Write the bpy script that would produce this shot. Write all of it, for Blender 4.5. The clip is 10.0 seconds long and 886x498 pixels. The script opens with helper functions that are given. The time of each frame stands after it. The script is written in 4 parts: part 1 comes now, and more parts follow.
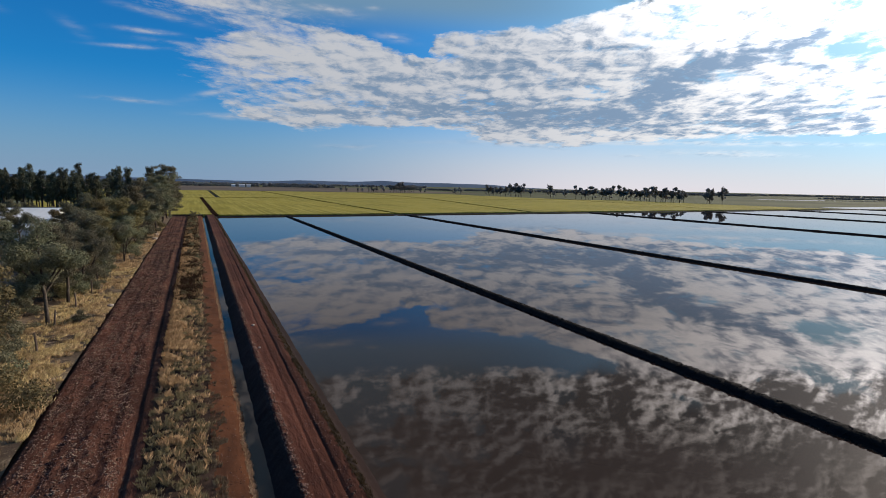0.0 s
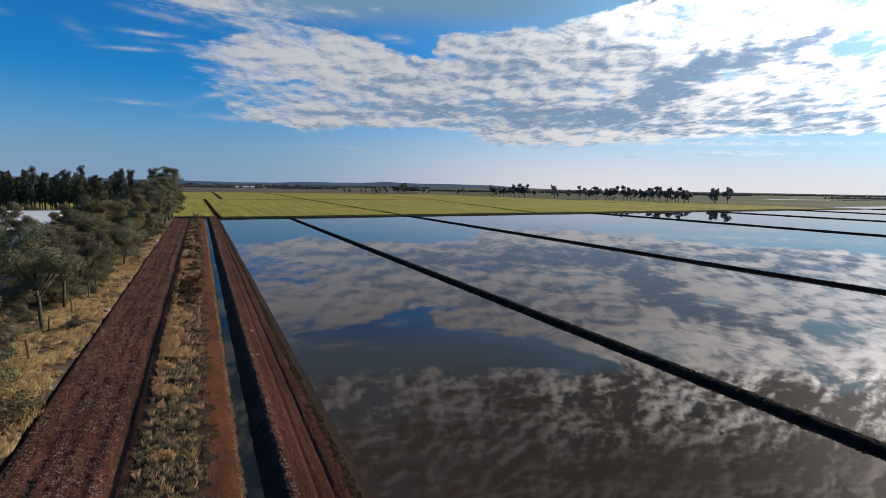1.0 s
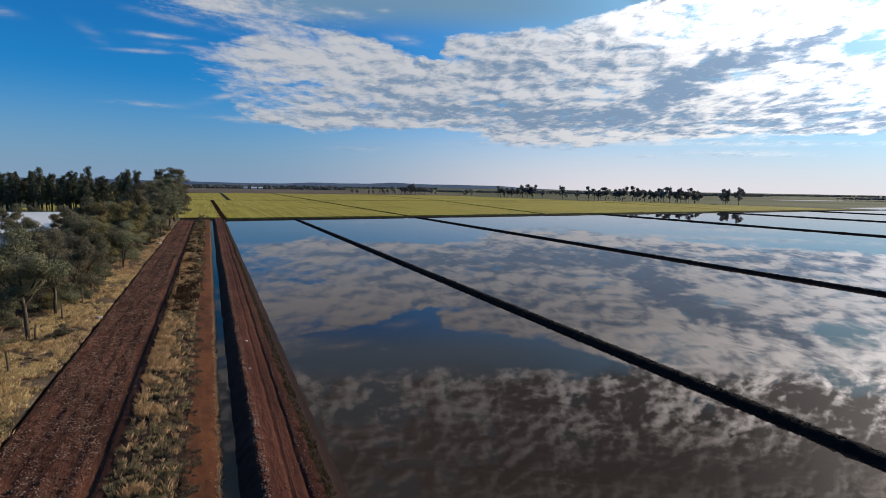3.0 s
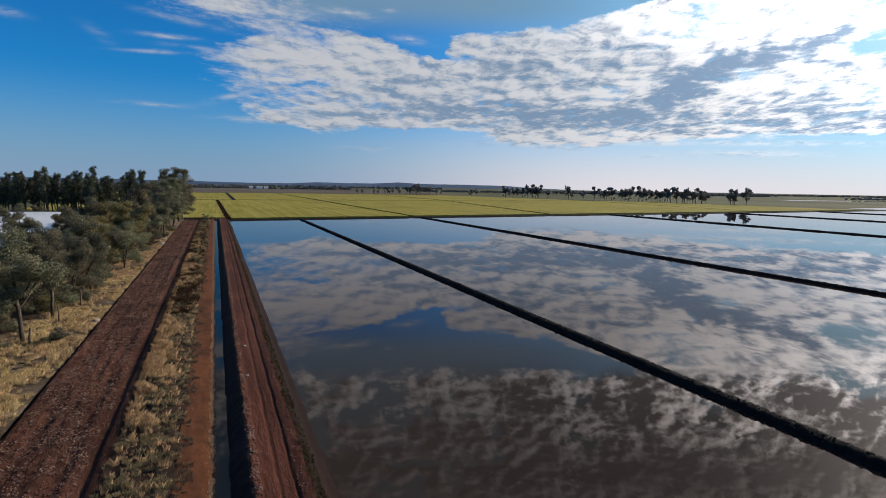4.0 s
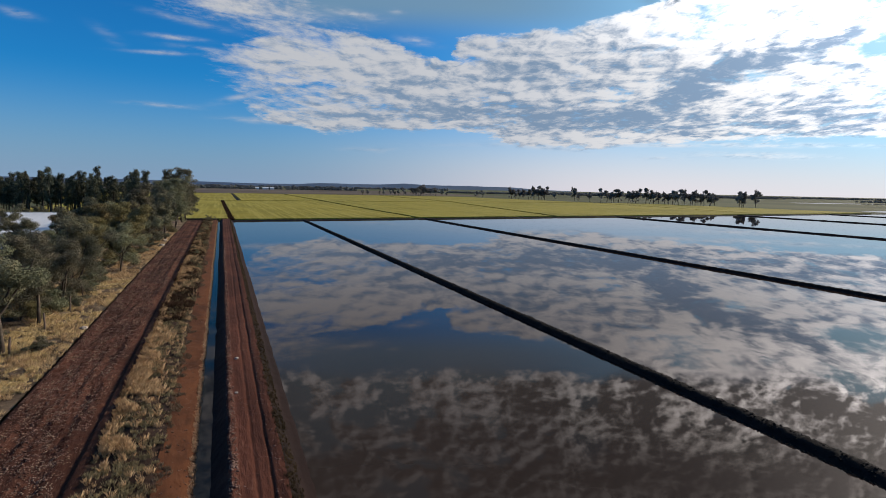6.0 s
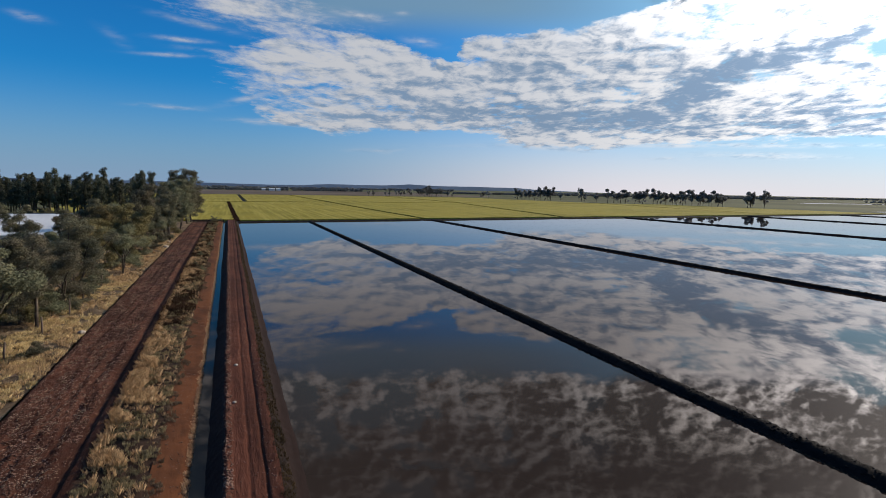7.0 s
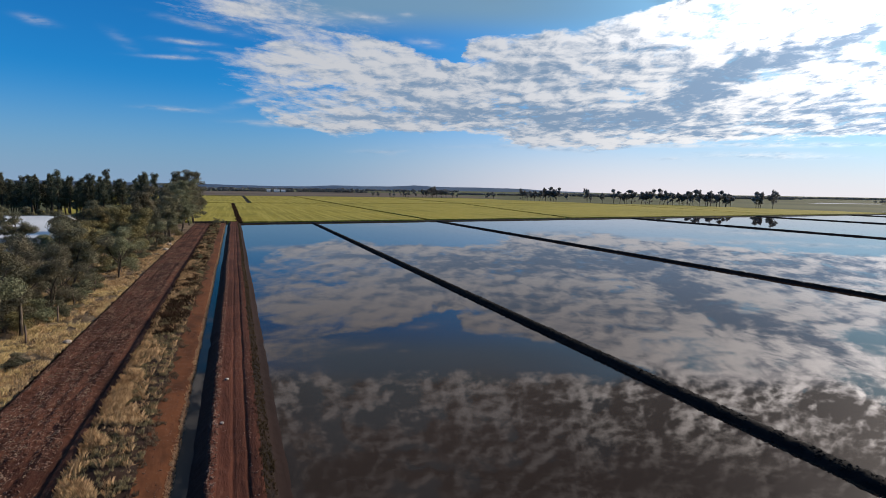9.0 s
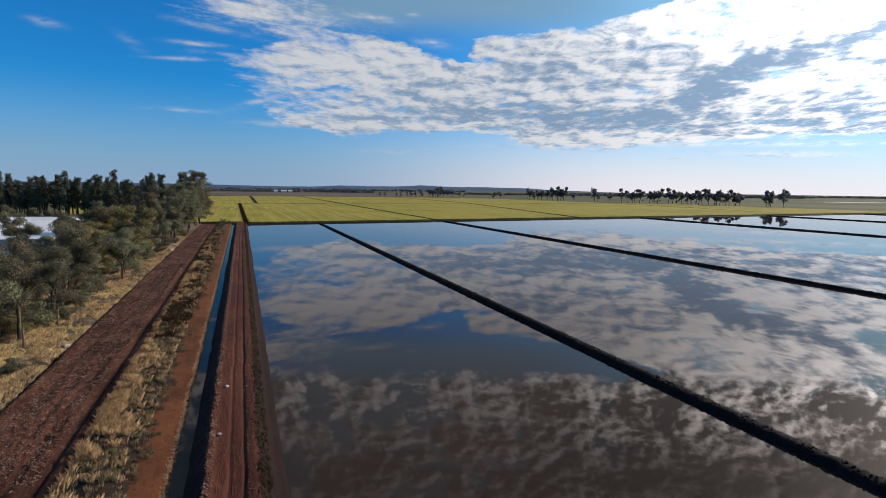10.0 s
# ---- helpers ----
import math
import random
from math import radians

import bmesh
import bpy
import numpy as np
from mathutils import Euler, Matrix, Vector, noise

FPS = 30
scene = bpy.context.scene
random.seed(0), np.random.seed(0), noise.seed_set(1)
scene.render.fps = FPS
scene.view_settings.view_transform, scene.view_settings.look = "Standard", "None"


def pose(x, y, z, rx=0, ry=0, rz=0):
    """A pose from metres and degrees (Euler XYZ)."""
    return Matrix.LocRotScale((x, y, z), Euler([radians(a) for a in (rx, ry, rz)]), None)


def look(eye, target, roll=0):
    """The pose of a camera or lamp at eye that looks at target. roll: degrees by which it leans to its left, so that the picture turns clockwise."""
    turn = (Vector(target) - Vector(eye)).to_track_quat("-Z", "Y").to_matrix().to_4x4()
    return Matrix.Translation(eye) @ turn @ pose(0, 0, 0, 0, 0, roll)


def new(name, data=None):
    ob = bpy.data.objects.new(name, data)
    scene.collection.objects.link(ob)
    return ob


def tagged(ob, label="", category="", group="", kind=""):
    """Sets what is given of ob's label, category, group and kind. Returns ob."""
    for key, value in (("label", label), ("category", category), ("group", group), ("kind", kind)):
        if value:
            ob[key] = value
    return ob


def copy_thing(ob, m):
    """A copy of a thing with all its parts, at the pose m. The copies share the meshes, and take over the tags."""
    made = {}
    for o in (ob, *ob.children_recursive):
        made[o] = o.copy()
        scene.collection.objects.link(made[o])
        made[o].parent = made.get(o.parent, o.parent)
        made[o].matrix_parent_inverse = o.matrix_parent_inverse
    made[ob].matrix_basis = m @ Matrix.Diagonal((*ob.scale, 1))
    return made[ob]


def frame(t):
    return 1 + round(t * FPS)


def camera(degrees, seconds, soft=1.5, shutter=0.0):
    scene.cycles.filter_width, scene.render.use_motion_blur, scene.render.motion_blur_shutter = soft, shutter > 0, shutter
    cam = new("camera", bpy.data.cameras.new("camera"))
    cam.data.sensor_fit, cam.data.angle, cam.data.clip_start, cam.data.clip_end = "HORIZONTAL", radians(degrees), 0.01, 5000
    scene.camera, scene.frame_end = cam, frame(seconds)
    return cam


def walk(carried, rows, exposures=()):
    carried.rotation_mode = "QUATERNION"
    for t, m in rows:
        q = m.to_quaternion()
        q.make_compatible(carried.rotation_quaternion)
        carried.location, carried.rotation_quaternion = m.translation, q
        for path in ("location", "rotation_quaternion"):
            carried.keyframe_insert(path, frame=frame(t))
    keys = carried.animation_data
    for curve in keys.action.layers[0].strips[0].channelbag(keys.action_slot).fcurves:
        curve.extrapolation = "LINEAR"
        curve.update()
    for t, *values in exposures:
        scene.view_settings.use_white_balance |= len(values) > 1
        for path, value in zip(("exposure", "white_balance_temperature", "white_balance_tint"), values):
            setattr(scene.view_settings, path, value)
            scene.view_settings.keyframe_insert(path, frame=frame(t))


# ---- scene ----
# Flooded rice bays beside a supply channel, seen from a drone. x runs across the bays, y along the channel, water level at z = 0.
cam = camera(80.85, 10.0, soft=0.85)
ROWS = (
    # seconds, x, y, z, heading right of +y, pitch, lean
    (0, 0.00, 0.00, 12.00, 25.45, -6.94, 1.17),
    (0.5, 0.27, 0.53, 12.02, 25.05, -6.91, 1.01),
    (1, 0.54, 1.06, 12.04, 25.05, -6.86, 0.95),
    (1.5, 0.83, 1.59, 12.06, 24.73, -6.86, 1.08),
    (2, 1.11, 2.12, 12.08, 24.48, -6.86, 0.96),
    (2.5, 1.39, 2.66, 12.10, 24.35, -6.80, 0.94),
    (4, 2.19, 4.35, 12.16, 23.65, -6.82, 0.96),
    (4.5, 2.44, 4.94, 12.18, 23.28, -6.80, 1.05),
    (5, 2.67, 5.53, 12.19, 23.13, -6.85, 0.94),
    (5.5, 2.91, 6.13, 12.20, 23.14, -6.75, 1.12),
    (7, 3.60, 7.91, 12.18, 22.41, -6.62, 1.07),
    (7.5, 3.82, 8.50, 12.17, 21.86, -6.63, 1.00),
    (8, 4.03, 9.09, 12.15, 21.98, -6.61, 0.98),
    (8.5, 4.24, 9.69, 12.13, 21.60, -6.59, 1.02),
    (9, 4.45, 10.29, 12.11, 21.87, -6.53, 0.90),
    (9.5, 4.66, 10.90, 12.09, 21.41, -6.56, 0.92),
    (10, 4.88, 11.52, 12.08, 21.13, -6.56, 0.74),
)
walk(cam, [(t, pose(x, y, z, 90 + p, 0, -h) @ pose(0, 0, 0, 0, 0, r)) for t, x, y, z, h, p, r in ROWS],
     exposures=((0.0, -0.10), (7.5, -0.07), (10.0, 0.08)))

# ---------------------------------------------------------------- light
SUN_AZ, SUN_EL = 84.0, 27.0          # degrees: azimuth from +y towards +x, height
az, el = radians(SUN_AZ), radians(SUN_EL)
SUN_DIR = Vector((math.sin(az) * math.cos(el), math.cos(az) * math.cos(el), math.sin(el)))
sun = new("sun", bpy.data.lights.new("sun", "SUN"))
sun.data.energy, sun.data.angle, sun.data.color = 4.3, radians(0.6), (1.0, 0.86, 0.68)
sun.matrix_world = look(SUN_DIR * 100, (0, 0, 0))


class Ex:
    """A socket of a node tree with arithmetic."""

    def __init__(self, tree, out):
        self.tree, self.out = tree, out

    def op(self, kind, *others, clamp=False):
        n = self.tree.nodes.new("ShaderNodeMath")
        n.operation, n.use_clamp = kind, clamp
        for i, o in enumerate((self, *others)):
            if isinstance(o, Ex):
                self.tree.links.new(o.out, n.inputs[i])
            else:
                n.inputs[i].default_value = o
        return Ex(self.tree, n.outputs[0])

    def __add__(self, o): return self.op("ADD", o)
    def __radd__(self, o): return self.op("ADD", o)
    def __sub__(self, o): return self.op("SUBTRACT", o)
    def __rsub__(self, o): return (self * -1.0) + o
    def __mul__(self, o): return self.op("MULTIPLY", o)
    def __rmul__(self, o): return self.op("MULTIPLY", o)
    def __truediv__(self, o): return self.op("DIVIDE", o)
    def max(self, o): return self.op("MAXIMUM", o)
    def min(self, o): return self.op("MINIMUM", o)
    def pow(self, o): return self.op("POWER", o)

    def step(self, a, b, lo=0.0, hi=1.0):
        n = self.tree.nodes.new("ShaderNodeMapRange")
        n.interpolation_type = "SMOOTHSTEP"
        self.tree.links.new(self.out, n.inputs[0])
        for i, v in enumerate((a, b, lo, hi)):
            n.inputs[1 + i].default_value = v
        return Ex(self.tree, n.outputs[0])


def vec(tree, x, y, z):
    n = tree.nodes.new("ShaderNodeCombineXYZ")
    for i, v in enumerate((x, y, z)):
        if isinstance(v, Ex):
            tree.links.new(v.out, n.inputs[i])
        else:
            n.inputs[i].default_value = v
    return n.outputs[0]


def fbm(tree, where, scale, detail=6.0, rough=0.55, warp=0.0):
    n = tree.nodes.new("ShaderNodeTexNoise")
    tree.links.new(where, n.inputs["Vector"])
    n.inputs["Scale"].default_value, n.inputs["Detail"].default_value = scale, detail
    n.inputs["Roughness"].default_value, n.inputs["Distortion"].default_value = rough, warp
    return Ex(tree, n.outputs[0])


def mixc(tree, f, a, b):
    n = tree.nodes.new("ShaderNodeMix")
    n.data_type = "RGBA"
    for i, v in ((0, f), (6, a), (7, b)):
        if isinstance(v, Ex):
            tree.links.new(v.out, n.inputs[i])
        elif hasattr(v, "is_linked"):
            tree.links.new(v, n.inputs[i])
        elif i == 0:
            n.inputs[i].default_value = v
        else:
            n.inputs[i].default_value = (*v, 1)
    return n.outputs[2]


def scaled(tree, colour, k):
    n = tree.nodes.new("ShaderNodeVectorMath")
    n.operation = "SCALE"
    tree.links.new(colour, n.inputs[0])
    if isinstance(k, Ex):
        tree.links.new(k.out, n.inputs["Scale"])
    else:
        n.inputs["Scale"].default_value = k
    return n.outputs[0]


def build_sky():
    world = bpy.data.worlds.new("sky")
    scene.world = world
    world.use_nodes = True
    t = world.node_tree
    back = t.nodes["Background"]
    sky = t.nodes.new("ShaderNodeTexSky")
    sky.sky_type, sky.sun_disc = "NISHITA", False
    sky.sun_elevation, sky.sun_rotation = el, az
    sky.air_density, sky.dust_density, sky.ozone_density = 1.0, 0.6, 2.5
    co = t.nodes.new("ShaderNodeTexCoord")
    sep = t.nodes.new("ShaderNodeSeparateXYZ")
    t.links.new(co.outputs["Generated"], sep.inputs[0])
    X, Y, Z = (Ex(t, o) for o in sep.outputs)
    # weather map: u to the right of, v above the line of the heading 23 degrees east of the channel
    a = radians(23.1)
    ahead = (X * math.sin(a) + Y * math.cos(a)).max(0.05)
    u = (X * math.cos(a) - Y * math.sin(a)) / ahead
    v = Z.max(0.0) / ahead
    # the cloud deck is a level sheet: its texture lies in the plane (u, 1) / height
    k = (v + 0.17).pow(-1.0)
    qx, qy = u * k, k

    def tex(scale, detail, rough, warp=0.0, dx=0.0, dy=0.0, layer=0.0):
        return fbm(t, vec(t, qx + k * dx, qy - k * k * dy, layer), scale, detail, rough, warp)

    def cells(dx=0.0, dy=0.0):
        """Heaped cloud: rounded lobes on rounded lobes."""
        total = (fbm(t, vec(t, (u + dx) * 1.7, (v + dy) * 2.1, 57.0), 6.5, 8.0, 0.60, 0.15) - 0.5) * 2.6 + 0.45
        for scale, share, layer in ((6.0, 1.0, 21.3), (12.7, 0.62, 27.7), (27.0, 0.36, 33.1), (57.0, 0.20, 39.9)):
            n = fbm(t, vec(t, (u + dx) * 1.7 + (swirl_x - 0.5) * 0.07, (v + dy) * 2.1 + (swirl_y - 0.5) * 0.07, layer), scale, 0.0, 0.5)
            total = (n - 0.5).op("ABSOLUTE") * (1.5 * share) + total
        return total

    bend_x = tex(3.0, 7.0, 0.62, 0.0, layer=11.0)
    swirl_x = fbm(t, vec(t, u * 1.7, v * 2.1, 45.0), 5.0, 5.0, 0.55)
    swirl_y = fbm(t, vec(t, u * 1.7, v * 2.1, 51.0), 5.0, 5.0, 0.55)
    bend_y = tex(3.0, 7.0, 0.62, 0.0, layer=17.0)
    uw = u + (bend_x - 0.5) * 0.11
    vw = v + (bend_y - 0.5) * 0.052

    def blob(cu, cv, ru, rv, tilt=0.0, still=0.0):
        """A soft oval patch, its outline frayed unless still."""
        c, s = math.cos(radians(tilt)), math.sin(radians(tilt))
        du = (u - cu) if still else (uw - cu)
        dv = (v + (bend_y - 0.5) * 0.012 - cv) if still else (vw - cv)
        p, q = (du * c + dv * s) / ru, (dv * c - du * s) / rv
        return (p * p + q * q).op("MULTIPLY", -1.0).op("EXPONENT")

    def line(*points):
        """Height v over u, straight from point to point."""
        n = t.nodes.new("ShaderNodeValToRGB")
        t.links.new(((uw + 0.9) * 0.5).out, n.inputs[0])
        e = n.color_ramp.elements
        e[0].position, e[1].position = (points[0][0] + 0.9) * 0.5, (points[-1][0] + 0.9) * 0.5
        for i, h in ((0, points[0][1]), (1, points[-1][1])):
            e[i].color = (h, h, h, 1)
        for pu, h in points[1:-1]:
            e.new((pu + 0.9) * 0.5).color = (h, h, h, 1)
        return Ex(t, n.outputs[0])

    floor_ = line((-0.420, 0.172), (-0.369, 0.131), (-0.327, 0.109), (-0.199, 0.097), (0.014, 0.104), (0.078, 0.099), (0.127, 0.077), (0.228, 0.072), (0.367, 0.085), (0.548, 0.095), (0.832, 0.111), (0.971, 0.122))
    crest = line((-0.417, 0.261), (-0.344, 0.286), (-0.239, 0.294), (-0.156, 0.287), (-0.073, 0.255), (-0.015, 0.243), (0.006, 0.248), (0.014, 0.276), (0.062, 0.293), (0.219, 0.295), (0.260, 0.302), (0.306, 0.320), (0.361, 0.350), (0.470, 0.406), (0.620, 0.447))
    upper = line((-0.427, 0.348), (-0.090, 0.347), (0.078, 0.332), (0.247, 0.341), (0.303, 0.350), (0.358, 0.328), (0.426, 0.338), (0.584, 0.347), (0.809, 0.343))
    body = (vw - floor_).step(-0.006, 0.016) * (crest - vw).step(-0.010, 0.016) * uw.step(-0.50, -0.34)
    deck = (vw - upper).step(-0.020, 0.050) * (1.0 - v.step(0.70, 1.0))
    east = u.step(0.05, 0.50)
    # where the deck is thin or open, and where it is closed
    thin = blob(-0.272, 0.182, 0.079, 0.0093) * 0.55 + blob(-0.347, 0.155, 0.063, 0.0187) * 0.35 + blob(-0.387, 0.223, 0.069, 0.0466) * 0.28 + blob(0.001, 0.241, 0.053, 0.0073) * 0.5 + blob(-0.241, 0.158, 0.116, 0.0207) * 0.18
    thin = thin + blob(0.465, 0.339, 0.058, 0.0124) * 0.18 + blob(0.642, 0.332, 0.037, 0.0145) * 0.30 + blob(0.589, 0.223, 0.026, 0.0083) * 0.35
    thin = thin + blob(0.835, 0.276, 0.090, 0.0299) * 0.62 + blob(0.783, 0.361, 0.048, 0.0287) * 0.30 + blob(-0.001, 0.311, 0.349, 0.0276) * 0.5 + blob(-0.044, 0.452, 0.063, 0.0253) * 0.2
    full = blob(0.170, 0.401, 0.116, 0.0460) * 0.16 + blob(0.445, 0.450, 0.085, 0.0632) * 0.18 + blob(0.608, 0.358, 0.180, 0.0632) * 0.16 + blob(0.569, 0.581, 0.106, 0.0517) * 0.16 + blob(-0.135, 0.385, 0.159, 0.0276) * 0.12 + blob(0.830, 0.139, 0.212, 0.0690) * 0.1
    lacy = 1.0 - u.step(-0.30, -0.05)
    cover = (body * (0.82 + lacy * 0.10)).max(deck * (0.54 + east * 0.12)) - thin + full * deck
    cover = cover.max(blob(-0.363, 0.322, 0.159, 0.0290, -7) * 0.85).max(blob(-0.281, 0.273, 0.116, 0.0290, -14) * 0.78)

    big = tex(2.4, 3.0, 0.5, 0.3, layer=8.0)
    puff = tex(7.0, 9.0, 0.62, 0.35)
    puff_sun = tex(7.0, 9.0, 0.62, 0.35, 0.012, 0.008)
    fleck = tex(24.0, 5.0, 0.65, 0.2, layer=4.0)
    rake = fbm(t, vec(t, u * 2.2 + v * 3.0, v * 11.0 + u * 1.6, 2.0), 4.5, 8.0, 0.66, 0.5)
    heap = cells()
    heap_sun = cells(0.010, 0.007)
    grain = ((big - 0.5) * 0.7 + (puff - 0.5) * (1.25 - lacy * 0.5) + (fleck - 0.5) * 0.6 + (rake - 0.5) * lacy * 1.6) * cover.step(-0.05, 0.25)
    lumps = (big - 0.5) * 1.3 + (heap - 0.85) * 0.66 + (puff - 0.5) * 0.55 + (fleck - 0.5) * 0.25
    raw = cover - 0.42 + grain * (1.0 - deck) + lumps * deck
    dens = raw.step(-0.14, 0.36) * (1.0 - lacy) + raw.step(-0.28, 0.55) * lacy
    dens = dens * (1.0 - deck) + raw.step(-0.07, 0.22) * deck

    # thin streaks in the clear part and below the deck
    fine = fbm(t, vec(t, u * 3.0, v * 14.0, 1.0), 6.0, 5.0)
    wisp = blob(-0.505, 0.266, 0.044, 0.0041, -5, 1.0) + blob(-0.533, 0.240, 0.051, 0.0031, -2, 1.0) * 0.8 + blob(-0.533, 0.144, 0.058, 0.0041, -2, 1.0) * 0.55 + blob(-0.795, 0.305, 0.030, 0.0062, -12, 1.0) * 0.55 + blob(-0.631, 0.270, 0.030, 0.0083, -32, 1.0) * 0.2
    wisp = wisp + blob(-0.135, 0.069, 0.048, 0.0041, 0, 1.0) * 0.5 + blob(0.592, 0.073, 0.101, 0.0052, 0, 1.0) * 0.9 + blob(0.422, 0.064, 0.037, 0.0031, 0, 1.0) * 0.55 + blob(-0.177, 0.315, 0.051, 0.0062, -8, 1.0) * 0.9 + blob(-0.094, 0.320, 0.013, 0.0041, 0, 1.0) * 0.5 + blob(-0.057, 0.269, 0.030, 0.0073, -8, 1.0) * 0.7
    wisp = wisp + blob(-0.439, 0.245, 0.063, 0.0041, -6, 1.0) * 0.6 + blob(-0.478, 0.297, 0.063, 0.0052, -12, 1.0) * 0.7 + blob(-0.378, 0.164, 0.044, 0.0062, 14, 1.0) * 0.8 + blob(-0.353, 0.119, 0.058, 0.0052, -3, 1.0) * 0.7 + blob(-0.260, 0.314, 0.042, 0.0052, -10, 1.0) * 0.6
    wisp = wisp + blob(0.495, 0.090, 0.349, 0.0041, 1, 1.0) * 0.8 + blob(0.185, 0.080, 0.074, 0.0052, -4, 1.0) * 0.6
    dens = dens.max((wisp * fine.step(0.28, 0.62)).min(0.85) * 0.8)
    dens = dens * Z.step(0.0, 0.03)

    # light through the cloud: bright towards the sun and at thin edges, grey where it is thick
    sunny = (X * SUN_DIR.x + Y * SUN_DIR.y + Z * SUN_DIR.z).max(0.0)
    glow = sunny.pow(14.0)
    core = sunny.pow(30.0)
    grey = blob(0.148, 0.218, 0.063, 0.0155) * 0.55 + blob(0.316, 0.227, 0.051, 0.0155) * 0.70 + blob(0.346, 0.261, 0.079, 0.0124) * 0.40 + blob(0.419, 0.177, 0.076, 0.0228, 26) * 1.15 + blob(0.521, 0.226, 0.074, 0.0228, 20) * 0.95 + blob(0.638, 0.260, 0.074, 0.0207, 14) * 0.9 + blob(0.724, 0.293, 0.051, 0.0135, 24) * 0.8
    grey = grey + blob(-0.093, 0.138, 0.148, 0.0083) * 0.6 + blob(0.098, 0.149, 0.138, 0.0155) * 0.6 + blob(0.279, 0.136, 0.148, 0.0093) * 0.75 + blob(0.223, 0.192, 0.053, 0.0083) * 0.35 + blob(0.744, 0.151, 0.138, 0.0311) * 0.62 + blob(0.386, 0.118, 0.275, 0.0145) * 0.35 + blob(-0.093, 0.177, 0.048, 0.0187) * 0.35 + blob(0.075, 0.216, 0.042, 0.0145) * 0.3
    grey = grey + blob(0.763, 0.444, 0.085, 0.0345) * 0.6 + blob(0.890, 0.460, 0.058, 0.0805) * 0.8 + blob(0.775, 0.559, 0.169, 0.0690) * 1.1 + blob(-0.089, 0.555, 0.243, 0.0862) * 0.7 + blob(0.139, 0.479, 0.159, 0.0207) * 0.6 + blob(0.326, 0.566, 0.116, 0.0575) * 0.35
    grey = grey + blob(0.353, 0.135, 0.444, 0.0352) * 0.28 + blob(0.465, 0.196, 0.048, 0.0207, 24) * 0.3
    grey = grey - blob(0.150, 0.184, 0.026, 0.0073) * 0.4 - blob(0.494, 0.097, 0.444, 0.0083) * 0.5 - blob(0.571, 0.198, 0.063, 0.0166, 18) * 0.5 - blob(0.426, 0.307, 0.169, 0.0290) * 0.4 - blob(-0.198, 0.247, 0.116, 0.0415) * 0.25
    relief = (puff_sun - puff) * 4.2 * (1.0 - deck) + ((puff_sun - puff) * 2.0 + (heap_sun - heap) * 2.0) * deck
    rough_ = (puff - 0.5) * 1.3 + (fleck - 0.5) * 0.8 + (big - 0.5) * 0.7
    shade = (grey * (0.88 + rough_ * 0.4) + relief + rough_ * (0.86 - lacy * 0.42) + 0.22 - lacy * 0.14 - east * 0.05) * (1.0 - deck) + (grey * 0.55 + relief + raw * 1.45 + (fleck - 0.5) * 0.5 + 0.12) * deck
    shade = shade.step(-0.24, 1.16)
    lit = (0.58 + sunny.pow(3.0) * 0.50 + glow * 3.0) * (1.0 + deck * 0.45) * (1.0 + east * 0.06 + v.step(0.22, 0.34) * east * 0.55) * (1.0 - v.step(0.44, 0.58) * east * 0.66) * (1.0 - v.step(0.40, 0.60) * 0.28)
    bright = scaled(t, mixc(t, east, (0.93, 0.96, 1.03), (1.0, 1.0, 1.02)), lit)
    dull = scaled(t, mixc(t, deck, (0.25, 0.365, 0.53), (0.18, 0.195, 0.215)), 0.84 + glow * 2.0 + east * 0.12)
    white = mixc(t, shade, bright, dull)
    tint = t.nodes.new("ShaderNodeVectorMath")
    tint.operation = "MULTIPLY"
    t.links.new(sky.outputs[0], tint.inputs[0])
    tint.inputs[1].default_value = (0.0088, 0.069, 0.124)
    # haze low over the plain, whiter towards the sun
    haze = (1.0 - Z.step(-0.02, 0.19)) * 0.92
    air = mixc(t, haze, tint.outputs[0], scaled(t, mixc(t, (sunny.pow(1.5)).step(0.0, 0.62), (0.265, 0.37, 0.54), (0.90, 0.81, 0.86)), 1.0))
    air = mixc(t, sunny.pow(3.0).step(0.0, 0.8) * Z.step(0.02, 0.16) * 0.80, air, (0.48, 0.82, 0.98))
    # clear air greyed behind the heaped cloud and in the gap, so water mirrors less blue
    air = mixc(t, deck * (vw - upper).step(0.0, 0.05) * (1.0 - u.step(0.35, 0.60) * (1.0 - v.step(0.39, 0.46))) * 0.90, air, (0.11, 0.11, 0.12))
    air = mixc(t, v.step(0.265, 0.335) * (1.0 - v.step(0.8, 1.2)) * (1.0 - east) * u.step(-0.5, -0.2) * 0.78, air, (0.20, 0.33, 0.43))
    whole = mixc(t, dens, air, white)
    add = t.nodes.new("ShaderNodeVectorMath")
    add.operation = "ADD"
    t.links.new(whole, add.inputs[0])
    t.links.new(scaled(t, mixc(t, 0.0, (1.0, 0.96, 0.9), (1, 1, 1)), core * 3.0), add.inputs[1])
    t.links.new(add.outputs[0], back.inputs["Color"])
    back.inputs["Strength"].default_value = 1.0


build_sky()


# ---------------------------------------------------------------- materials
def material(name, rough=0.9, spec=0.3):
    m = bpy.data.materials.new(name)
    m.use_nodes = True
    b = m.node_tree.nodes["Principled BSDF"]
    b.inputs["Roughness"].default_value = rough
    b.inputs["Specular IOR Level"].default_value = spec
    return m, m.node_tree, b


